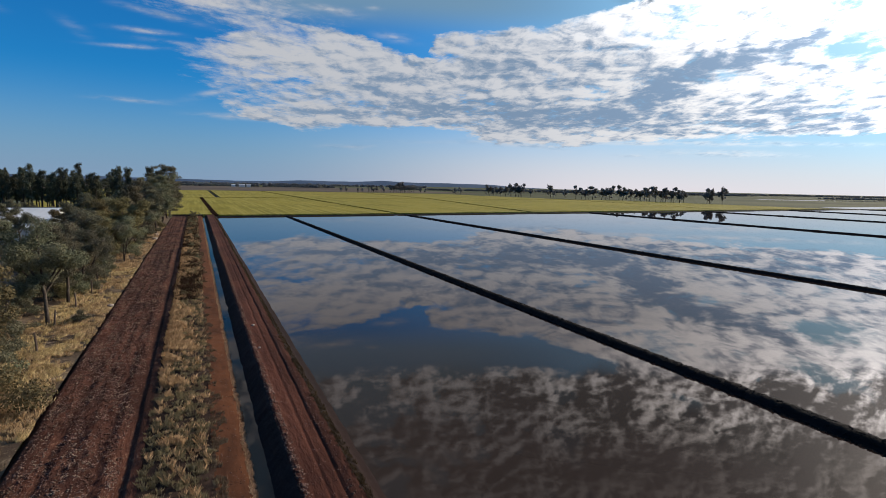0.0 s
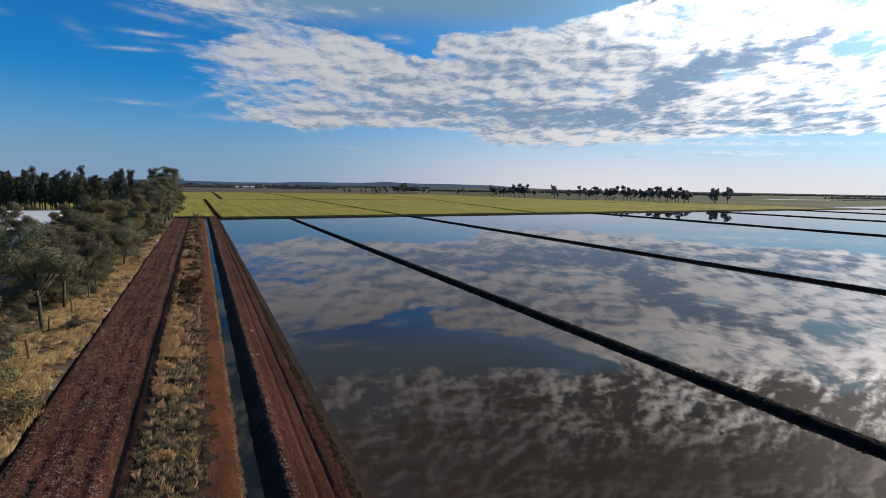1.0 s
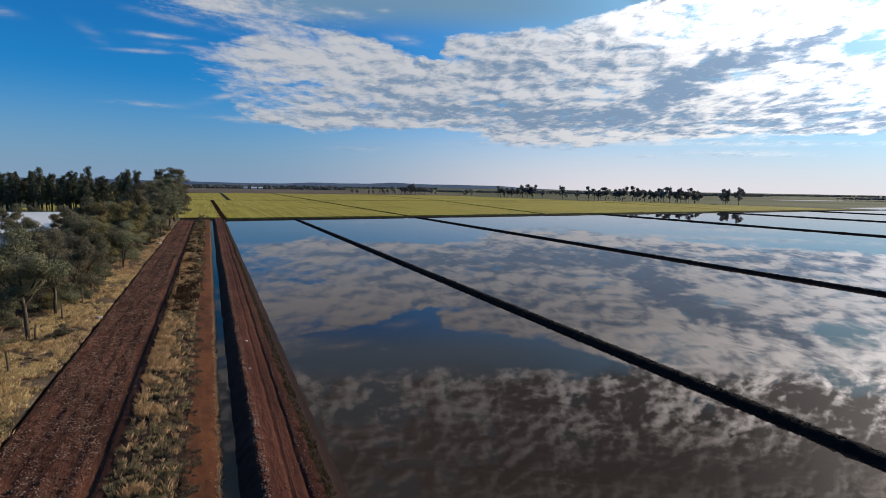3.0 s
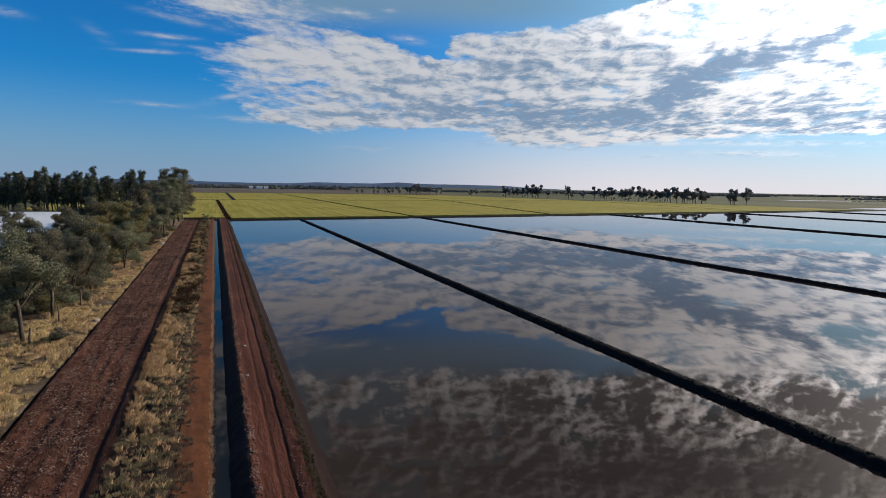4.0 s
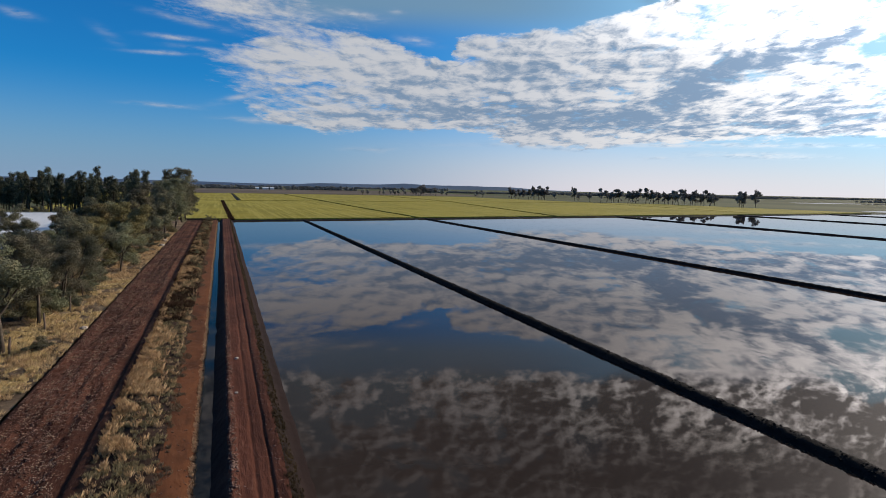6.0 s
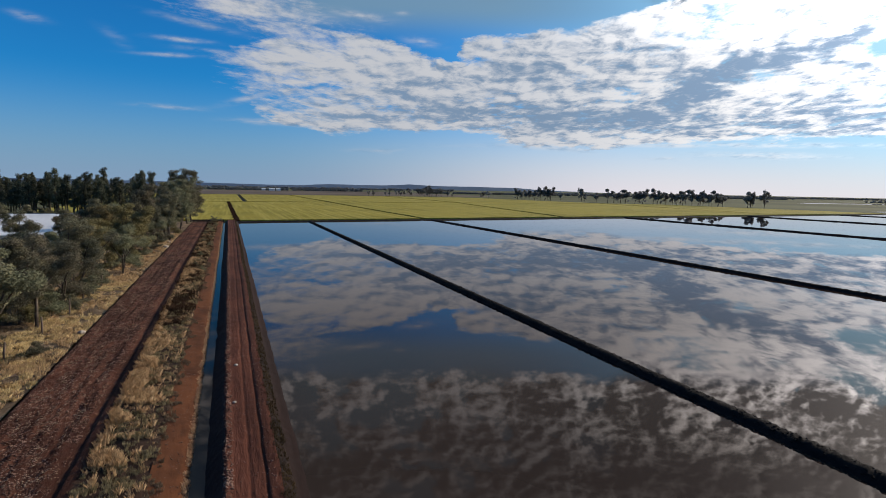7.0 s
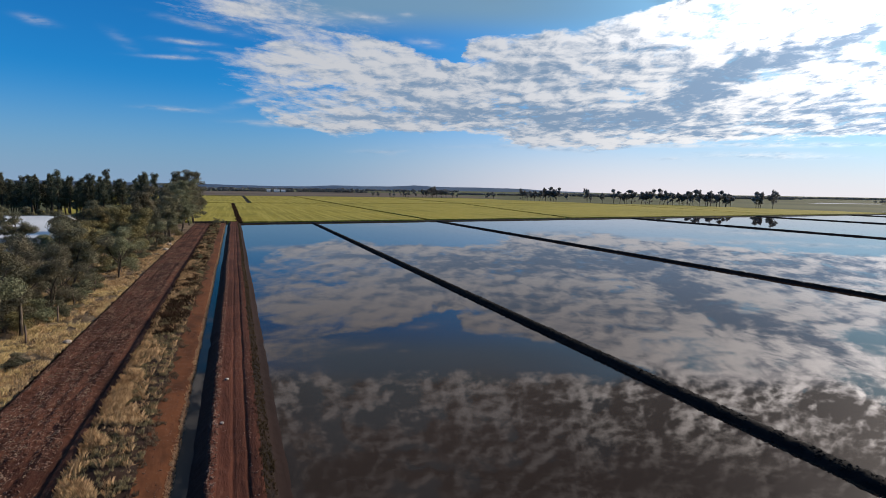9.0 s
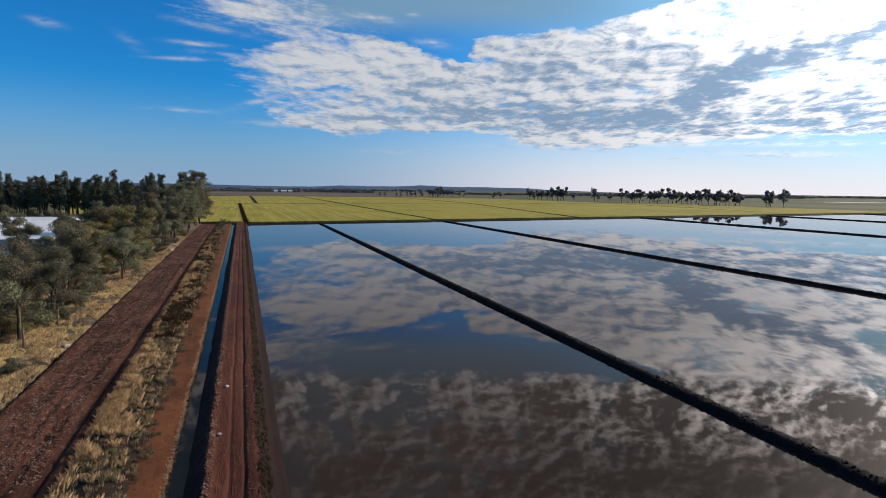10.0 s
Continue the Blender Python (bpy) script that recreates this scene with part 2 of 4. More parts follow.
def place(tree, sx=1.0, sy=1.0, sz=1.0):
    co = tree.nodes.new("ShaderNodeNewGeometry")
    mp = tree.nodes.new("ShaderNodeMapping")
    tree.links.new(co.outputs["Position"], mp.inputs[0])
    mp.inputs["Scale"].default_value = (sx, sy, sz)
    return mp.outputs[0]


def bump(tree, bsdf, height, strength, distance=0.05):
    n = tree.nodes.new("ShaderNodeBump")
    n.inputs["Strength"].default_value, n.inputs["Distance"].default_value = strength, distance
    tree.links.new(height.out, n.inputs["Height"])
    tree.links.new(n.outputs[0], bsdf.inputs["Normal"])


def earthy(name, dark, mid, pale, grain=6.0, patch=0.35, relief=0.6, stretch=1.0, rough=0.95, pale_at=(0.55, 0.75)):
    """Soil, grass or crop: two tones in patches, paler grains on top, relief from the grain."""
    m, t, b = material(name, rough, 0.15)
    p = place(t, 1.0, stretch, 1.0)
    big = fbm(t, p, patch, 5.0, 0.6)
    small = fbm(t, p, grain, 6.0, 0.7)
    c = mixc(t, big.step(0.38, 0.62), dark, mid)
    c = mixc(t, (small * 0.75 + big * 0.25).step(*pale_at), c, pale)
    t.links.new(c, b.inputs["Base Color"])
    bump(t, b, small, relief, 0.08)
    return m


M = {}
M["plain"] = earthy("dry_plain", (0.0561, 0.0570, 0.0240), (0.0892, 0.0902, 0.0384), (0.1275, 0.1235, 0.0560), 0.05, 0.004, 0.1)
M["paddock"] = earthy("dry_grass_ground", (0.075, 0.050, 0.034), (0.170, 0.118, 0.076), (0.40, 0.295, 0.185), 3.8, 0.30, 1.0, pale_at=(0.50, 0.70))
M["track"] = earthy("graded_red_soil", (0.037, 0.0130, 0.0080), (0.084, 0.0305, 0.0182), (0.215, 0.118, 0.078), 6.5, 0.5, 1.0, 0.30, pale_at=(0.52, 0.72))
M["verge"] = earthy("weedy_soil", (0.022, 0.0115, 0.0080), (0.050, 0.028, 0.0185), (0.15, 0.102, 0.068), 5.0, 0.6, 0.8, pale_at=(0.58, 0.76))
M["orange"] = earthy("orange_clay", (0.058, 0.021, 0.0095), (0.112, 0.040, 0.0165), (0.17, 0.074, 0.036), 5.0, 0.5, 0.6, 0.4, pale_at=(0.57, 0.76))
M["levee"] = earthy("levee_clay", (0.053, 0.0165, 0.0096), (0.088, 0.0285, 0.0165), (0.158, 0.069, 0.044), 5.0, 0.5, 0.9, 0.22, pale_at=(0.55, 0.72))
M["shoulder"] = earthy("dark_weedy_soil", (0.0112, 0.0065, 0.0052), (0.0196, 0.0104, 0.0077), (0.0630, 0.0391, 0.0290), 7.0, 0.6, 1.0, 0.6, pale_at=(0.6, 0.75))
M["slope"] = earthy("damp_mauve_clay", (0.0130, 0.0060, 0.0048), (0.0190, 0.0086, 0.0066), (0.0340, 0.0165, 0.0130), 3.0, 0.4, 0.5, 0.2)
# clay of the levee's channel side, darker than its top
M["side_clay"] = earthy("dark_clay", (0.020, 0.009, 0.008), (0.032, 0.014, 0.012), (0.06, 0.03, 0.024), 6.0, 0.5, 0.6, 0.5, rough=0.8)
M["bund"] = earthy("bund_soil", (0.0068, 0.0051, 0.0052), (0.0116, 0.0082, 0.0081), (0.0306, 0.0224, 0.0202), 4.0, 0.5, 1.0, pale_at=(0.6, 0.78))


def rice_material():
    """Ripening rice: broad tone patches, drill lines along the field, fine heads."""
    m, t, b = material("ripening_rice", 0.95, 0.15)
    patch = fbm(t, place(t), 0.018, 4.0, 0.6)
    lines = fbm(t, place(t, 1.0, 0.03, 1.0), 0.55, 4.0, 0.65)
    heads = fbm(t, place(t, 1.0, 0.35, 1.0), 1.1, 6.0, 0.75)
    c = mixc(t, patch.step(0.36, 0.64), (0.182, 0.152, 0.018), (0.258, 0.206, 0.027))
    c = mixc(t, lines.step(0.40, 0.68), c, (0.315, 0.258, 0.050))
    c = mixc(t, heads.step(0.56, 0.74) * 0.6, c, (0.125, 0.115, 0.020))
    t.links.new(c, b.inputs["Base Color"])
    bump(t, b, heads, 0.8, 0.2)
    return m


M["rice"] = rice_material()
M["stubble"] = earthy("brown_stubble", (0.085, 0.062, 0.05), (0.12, 0.09, 0.068), (0.16, 0.125, 0.09), 0.05, 0.006, 0.1)
# the blue of the haze is mixed into the hills' own colour
M["hill"] = earthy("hazed_hill", (0.045, 0.075, 0.13), (0.06, 0.092, 0.15), (0.075, 0.11, 0.17), 0.02, 0.002, 0.2)


def water_material(name, mud, ripple, film=(0.84, 0.83, 0.85)):
    """Muddy water: the mud's own colour below, a mirror above it that takes over at low angles."""
    m, t, b = material(name, 0.9, 0.0)
    tone = fbm(t, place(t), 0.06, 4.0)
    t.links.new(mixc(t, tone.step(0.35, 0.65), mud, tuple(k * 1.4 for k in mud)), b.inputs["Base Color"])
    gloss = t.nodes.new("ShaderNodeBsdfGlossy")
    gloss.inputs["Roughness"].default_value = 0.004
    wave = fbm(t, place(t, 1.0, 0.6, 1.0), 1.6, 3.0)
    # a light air roughens the water only here and there
    gust = fbm(t, place(t, 0.35, 1.0, 1.0), 0.03, 3.0).step(0.5, 0.7)
    bump(t, gloss, wave * (gust * 0.92 + 0.08), ripple, 0.02)
    fres = t.nodes.new("ShaderNodeFresnel")
    fres.inputs["IOR"].default_value = 1.33
    # steep reflections are tinted warm, standing in for the blue lost to polarisation
    t.links.new(mixc(t, Ex(t, fres.outputs[0]).step(0.05, 0.45), tuple(f * g for f, g in zip(film, (1.02, 0.94, 0.86))), film), gloss.inputs["Color"])
    mx = t.nodes.new("ShaderNodeMixShader")
    t.links.new(fres.outputs[0], mx.inputs[0])
    t.links.new(b.outputs[0], mx.inputs[1])
    t.links.new(gloss.outputs[0], mx.inputs[2])
    t.links.new(mx.outputs[0], t.nodes["Material Output"].inputs["Surface"])
    return m


M["water"] = water_material("paddy_water", (0.0215, 0.0140, 0.0112), 0.012)
M["canal"] = water_material("channel_water", (0.046, 0.039, 0.034), 0.02, (0.54, 0.48, 0.44))


def leaf_material(name, a, b_, c):
    m, t, b = material(name, 0.85, 0.08)
    g = t.nodes.new("ShaderNodeNewGeometry")
    o = t.nodes.new("ShaderNodeObjectInfo")
    col = mixc(t, Ex(t, g.outputs["Random Per Island"]), a, b_)
    col = mixc(t, fbm(t, place(t), 0.5, 3.0).step(0.45, 0.7), col, c)
    hue = t.nodes.new("ShaderNodeHueSaturation")
    t.links.new((Ex(t, o.outputs["Random"]) * 0.05 + 0.475).out, hue.inputs["Hue"])
    t.links.new((Ex(t, o.outputs["Random"]) * 0.5 + 0.75).out, hue.inputs["Value"])
    t.links.new(col, hue.inputs["Color"])
    t.links.new(hue.outputs[0], b.inputs["Base Color"])
    tr = t.nodes.new("ShaderNodeBsdfTranslucent")
    t.links.new(hue.outputs[0], tr.inputs["Color"])
    mx = t.nodes.new("ShaderNodeMixShader")
    mx.inputs[0].default_value = 0.38
    t.links.new(b.outputs[0], mx.inputs[1])
    t.links.new(tr.outputs[0], mx.inputs[2])
    t.links.new(mx.outputs[0], t.nodes["Material Output"].inputs["Surface"])
    return m


M["gum"] = leaf_material("gum_leaves", (0.092, 0.090, 0.056), (0.195, 0.186, 0.120), (0.235, 0.206, 0.130))
M["gum_olive"] = leaf_material("olive_gum_leaves", (0.115, 0.095, 0.047), (0.220, 0.183, 0.088), (0.262, 0.208, 0.098))
M["dark_tree"] = leaf_material("dark_needles", (0.066, 0.070, 0.050), (0.108, 0.113, 0.080), (0.125, 0.128, 0.090))
# leaves of the far row, greyed and lightened to stand in for haze
M["hazed_gum"] = leaf_material("hazed_gum_leaves", (0.1476, 0.1427, 0.1404), (0.2250, 0.2123, 0.2016), (0.2520, 0.2297, 0.2160))
# horizon woods: pale bluish leaves carry the haze in their colour
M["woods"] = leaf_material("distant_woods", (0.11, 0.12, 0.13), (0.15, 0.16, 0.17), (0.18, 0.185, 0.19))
M["dry"] = leaf_material("dry_grass", (0.38, 0.262, 0.142), (0.82, 0.62, 0.37), (0.50, 0.35, 0.195))
M["weed"] = leaf_material("grey_brown_weed", (0.130, 0.101, 0.062), (0.315, 0.252, 0.162), (0.170, 0.134, 0.086))
M["dark_weed"] = leaf_material("dark_weeds", (0.026, 0.016, 0.011), (0.060, 0.040, 0.026), (0.075, 0.046, 0.03))
M["crop"] = leaf_material("rice_blades", (0.20, 0.20, 0.03), (0.32, 0.30, 0.05), (0.25, 0.24, 0.04))
M["bark"] = earthy("gum_bark", (0.05, 0.036, 0.028), (0.10, 0.078, 0.06), (0.20, 0.165, 0.13), 5.0, 1.2, 0.5, pale_at=(0.5, 0.7))
M["dark_bark"] = earthy("dark_bark", (0.045, 0.036, 0.028), (0.07, 0.056, 0.042), (0.10, 0.08, 0.06), 6.0, 1.2, 0.5)
M["post"] = earthy("weathered_post", (0.09, 0.065, 0.05), (0.14, 0.10, 0.08), (0.2, 0.16, 0.13), 12.0, 2.0, 0.4)
M["clod"] = earthy("dry_clods", (0.075, 0.040, 0.030), (0.18, 0.108, 0.084), (0.42, 0.30, 0.245), 9.0, 1.5, 0.6)
M["straw_chip"] = earthy("pale_chips", (0.13, 0.082, 0.058), (0.24, 0.165, 0.12), (0.42, 0.31, 0.235), 9.0, 1.5, 0.6)
M["stone"] = earthy("pale_stone", (0.26, 0.20, 0.16), (0.38, 0.31, 0.26), (0.5, 0.43, 0.37), 8.0, 1.2, 0.4)


def sheet_metal(name, colour, rough=0.45):
    m, t, b = material(name, rough, 0.5)
    p = place(t, 1.0, 0.25, 1.0)
    t.links.new(mixc(t, fbm(t, p, 0.8, 5.0).step(0.35, 0.75), colour, tuple(k * 0.82 for k in colour)), b.inputs["Base Color"])
    b.inputs["Metallic"].default_value = 0.1
    return m


M["roof"] = sheet_metal("pale_roof_sheet", (0.66, 0.65, 0.65))
M["wall"] = sheet_metal("white_wall_sheet", (0.72, 0.71, 0.69), 0.6)
M["trim"] = sheet_metal("grey_trim", (0.25, 0.25, 0.26), 0.5)


# ---------------------------------------------------------------- mesh helpers
def mesh_from(name, verts, faces, mats, smooth=False, slots=None):
    me = bpy.data.meshes.new(name)
    me.from_pydata(verts, [], faces)
    for m in mats:
        me.materials.append(M[m])
    if slots is not None:
        me.polygons.foreach_set("material_index", slots)
    if smooth:
        me.polygons.foreach_set("use_smooth", [True] * len(me.polygons))
    me.update()
    return me


def bulk_mesh(name, verts, corners, mat):
    """Many loose faces of one size from arrays: verts (n, 3), corners (m, k)."""
    me = bpy.data.meshes.new(name)
    verts, corners = np.ascontiguousarray(verts, dtype=np.float32), np.ascontiguousarray(corners, dtype=np.int32)
    m, k = corners.shape
    me.vertices.add(len(verts))
    me.vertices.foreach_set("co", verts.ravel())
    me.loops.add(m * k)
    me.loops.foreach_set("vertex_index", corners.ravel())
    me.polygons.add(m)
    me.polygons.foreach_set("loop_start", np.arange(0, m * k, k, dtype=np.int32))
    me.materials.append(M[mat])
    me.update(calc_edges=True)
    return me


def part(name, me, parent, label=""):
    ob = new(name, me)
    ob.parent = parent
    return tagged(ob, label)


def nz(x, y, s, seed=0.0):
    return noise.noise((x * s, y * s, seed))


def fb(x, y, s, seed=0.0, octaves=4):
    return noise.fractal((x * s, y * s, seed), 0.6, 2.0, octaves)


def spans(*stops):
    """Line positions: (from, to, step) one after another."""
    out = []
    for a, b, d in stops:
        n = max(1, round((b - a) / d))
        out += [a + (b - a) * i / n for i in range(n)]
    return out + [stops[-1][1]]


def heightfield(name, xs, ys, height, mat, smooth=True, bend=None):
    verts = [(x + (bend(x, y) if bend else 0.0), y, height(x, y)) for y in ys for x in xs]
    w = len(xs)
    faces = [(j * w + i, j * w + i + 1, (j + 1) * w + i + 1, (j + 1) * w + i) for j in range(len(ys) - 1) for i in range(w - 1)]
    return new(name, mesh_from(name, verts, faces, [mat], smooth))


def cross_line(x):
    """y of the bank that closes the flooded bays."""
    return 189.0 + 0.085 * x


def lerp_profile(points):
    def f(x):
        for (a, za), (b, zb) in zip(points, points[1:]):
            if x <= b:
                k = min(1.0, max(0.0, (x - a) / (b - a)))
                return za + (zb - za) * k
        return points[-1][1]
    return f


# ---------------------------------------------------------------- the land
GRID = spans((-4700, -900, 380), (-900, -120, 60), (-120, -8.2, 6), (-8.2, 7, 2.6), (7, 500, 30), (500, 4700, 350))


def land(x, y):
    z = -0.15 + 0.12 * fb(x, y, 0.05, 2.0)
    if x > -7.0 and y < cross_line(x) + 4 and x < 470:
        return -0.75
    if x >= 470 and y < cross_line(x):
        return -0.3
    return z if x < -6 else 0.05


ground = heightfield("ground", GRID, spans((-400, -40, 60), (-40, 240, 7), (240, 1000, 40), (1000, 4800, 380)), land, "plain")
tagged(ground, "flat dry grassy plain reaching to the horizon", "ground", kind="structure")

STRIP_Y = spans((-30, 12, 2.0), (12, 75, 0.16), (75, 130, 0.4), (130, 192, 1.0))


def near_paddock(x, y):
    return 0.06 + 0.10 * fb(x, y, 0.12, 2.0) + 0.06 * fb(x, y, 0.7, 5.0)


paddock = heightfield("paddock", spans((-75, -30, 3.0), (-30, -7.44, 0.5)), spans((-30, 12, 2.0), (12, 110, 0.5), (110, 215, 2.0)), near_paddock, "paddock")
tagged(paddock, "straw-coloured dry grass ground beneath the gum trees", "ground", kind="structure")


def wander(x, y):
    return 0.10 * nz(0.0, y, 0.06, 8.0) + 0.05 * nz(0.0, y, 0.5, 9.0)


track_profile = lerp_profile([(-7.6, -0.2), (-7.44, -0.06), (-7.32, -0.06), (-7.22, 0.22), (-6.9, 0.24), (-6.5, 0.20), (-5.9, 0.14), (-5.5, 0.20), (-4.6, 0.19), (-4.1, 0.12), (-3.6, 0.20), (-3.3, 0.10), (-2.95, 0.03), (-2.80, 0.18), (-2.4, 0.22)])


def track_height(x, y):
    clods = max(0.0, fb(x, y, 3.0, 3.0, 4)) * 0.13 + 0.045 * fb(x, y, 6.0, 4.0, 3) + 0.06 * nz(x * 2.6, y * 0.16, 1.0, 17.0)
    return track_profile(x) + clods * (1.0 if -7.0 < x < -3.3 else 0.5)


track = heightfield("dirt_track", spans((-7.6, -2.4, 0.11)), STRIP_Y, track_height, "track", True, wander)
tagged(track, "rough graded red-brown dirt track with clods", "track", kind="structure")

verge_profile = lerp_profile([(-2.45, 0.20), (-1.9, 0.27), (-1.0, 0.33), (0.0, 0.32), (0.4, 0.28)])
verge = heightfield("verge", spans((-2.45, 0.4, 0.15)), STRIP_Y, lambda x, y: verge_profile(x) + 0.10 * fb(x, y, 0.9, 6.0) + 0.05 * fb(x, y, 3.0, 6.5), "verge", True, wander)
tagged(verge, "weedy verge with dry grass along the track", "verge", kind="structure")

clay_profile = lerp_profile([(0.3, 0.30), (0.8, 0.26), (1.40, 0.16), (1.68, 0.02), (1.84, -0.12), (2.05, -0.4)])
clay = heightfield("clay_strip", spans((0.3, 2.05, 0.12)), STRIP_Y, lambda x, y: clay_profile(x + 0.16 * nz(0, y, 0.35, 12.0)) + 0.03 * fb(x, y, 1.5, 7.0), "orange", True, wander)
tagged(clay, "bare orange clay strip beside the channel", "bank", kind="structure")

levee_left = lerp_profile([(2.0, -0.4), (2.38, -0.06), (2.58, 0.22), (2.98, 0.66), (3.13, 0.74)])
wall_side = heightfield("levee_side", spans((2.0, 3.13, 0.09)), STRIP_Y, lambda x, y: levee_left(x + 0.08 * nz(0, y, 0.5, 22.0)) + 0.04 * fb(x, y, 2.2, 9.0), "side_clay", True, wander)
tagged(wall_side, "dark clay side of the levee", "bank", kind="structure")
levee_top = lerp_profile([(3.08, 0.70), (3.20, 0.80), (3.38, 0.77), (3.53, 0.735), (4.02, 0.73), (4.10, 0.655), (4.18, 0.72), (4.60, 0.725), (4.68, 0.655), (4.76, 0.745), (5.05, 0.78), (5.24, 0.76)])


def levee_height(x, y):
    rough = 1.0 if (x < 3.43 or x > 5.05) else 0.4
    return levee_top(min(5.24, x + 0.03 * nz(0, y, 0.3, 31.0))) + rough * (0.05 * fb(x, y, 2.4, 10.0) + 0.03 * fb(x, y, 7.0, 10.5))


levee = heightfield("levee", spans((3.08, 5.24, 0.07)), STRIP_Y, levee_height, "levee", True, wander)
tagged(levee, "red-brown earth levee with wheel ruts along its top", "bank", kind="structure")
shoulder_z = lerp_profile([(5.18, 0.76), (5.30, 0.68), (5.50, 0.50), (5.72, 0.34)])
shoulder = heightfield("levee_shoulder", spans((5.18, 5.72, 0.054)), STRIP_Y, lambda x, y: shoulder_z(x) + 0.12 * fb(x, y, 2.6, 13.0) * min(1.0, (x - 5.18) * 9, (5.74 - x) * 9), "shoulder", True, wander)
tagged(shoulder, "dark cloddy shoulder of the levee", "bank", kind="structure")
toe_z = lerp_profile([(5.70, 0.34), (5.90, 0.17), (6.26, 0.01), (6.5, -0.12), (7.2, -0.4)])
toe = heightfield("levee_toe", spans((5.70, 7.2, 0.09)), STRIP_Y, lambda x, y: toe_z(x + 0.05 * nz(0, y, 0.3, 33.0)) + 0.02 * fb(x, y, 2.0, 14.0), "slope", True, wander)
tagged(toe, "smooth damp clay slope running down into the water", "bank", kind="structure")

# water sheets
bays = new("water", mesh_from("water", [(5.9, -60, 0), (1400, -60, 0), (1400, cross_line(470) - 6, 0), (470, cross_line(470) - 6, 0), (5.9, cross_line(5.9), 0)], [(0, 1, 2, 3, 4)], ["water"]))
tagged(bays, "still muddy water flooding the bays, mirroring the clouds", "water", kind="structure")
canal = new("channel_water", mesh_from("channel_water", [(1.2, -30, -0.05), (2.9, -30, -0.05), (2.9, 196, -0.05), (1.2, 196, -0.05)], [(0, 1, 2, 3)], ["canal"]))
tagged(canal, "narrow strip of still water in the supply channel", "water", kind="structure")


def bund(x0, y0, x1, y1, label, wide=0.62, high=0.34, step=0.11):
    """A low earth bank from (x0, y0) to (x1, y1)."""
    a, b = Vector((x0, y0, 0)), Vector((x1, y1, 0))
    d = (b - a).normalized()
    side = Vector((d.y, -d.x, 0))
    length, s, rows = (b - a).length, 0.0, []
    while s < length:
        rows.append(s)
        s += step * (1 + s / 200)
    rows.append(length)
    prof = [(-1.25, -0.25), (-1.0, 0.02), (-0.72, 0.55), (-0.4, 0.93), (0.0, 1.0), (0.4, 0.9), (0.72, 0.5), (1.0, 0.02), (1.25, -0.25)]
    verts, faces = [], []
    for s in rows:
        p = a + d * s
        w = wide * (1 + 0.10 * nz(s, x0, 0.45, 1.0) + 0.06 * nz(s, x0, 2.3, 2.0))
        h = high * (1 + 0.10 * nz(s, x0, 0.5, 3.0) + 0.09 * nz(s, x0, 2.6, 4.0) + 0.16 * nz(s, x0, 4.6, 4.5) + 0.30 * max(0.0, nz(s, x0, 9.3, 4.8)))
        for k, (q, z) in enumerate(prof):
            v = p + side * (q * w + 0.04 * nz(s, k * 3.1, 1.6, 5.0) + 0.07 * nz(s, k * 3.1, 4.4, 5.5))
            verts.append((v.x, v.y, z * h + 0.05 * nz(s, k * 2.7, 2.4, 6.0) + 0.06 * nz(s, k * 2.7, 5.0, 6.5)))
    n = len(prof)
    for j in range(len(rows) - 1):
        for i in range(n - 1):
            faces.append((j * n + i, j * n + i + 1, (j + 1) * n + i + 1, (j + 1) * n + i))
    ob = new("bund", mesh_from("bund", verts, faces, ["bund"], True))
    return tagged(ob, label, "bank", "bunds between the bays", "structure")


for x in (29.3, 76.2):
    bund(x, -30, x, cross_line(x), "low dark earth bund between flooded bays", 0.58, 0.36)
for x, y in ((178, -20), (271, 20), (366, 60), (470, 60)):
    bund(x, y, x, cross_line(x), "low dark earth bund between distant flooded bays", 0.9, 0.4, 1.0)
bund(2.8, cross_line(0) + 1.5, 470, cross_line(470) + 1.5, "earth bank closing off the flooded bays", 1.0, 0.32, 0.8)
bund(5.85, 194, 3.3, 402, "weedy dark ditch bank between two rice fields", 0.7, 0.35, 0.6)
bund(14.4, 404, 14.4, 690, "weedy dark ditch bank between two rice fields", 1.2, 0.2, 1.0)
bund(74, 400, 74, 690, "low dark bund between two rice fields", 0.8, 0.3, 1.0)
bund(-8, 197.5, 2.0, 197.5, "earth bank across the end of the track", 1.3, 0.55, 0.4)


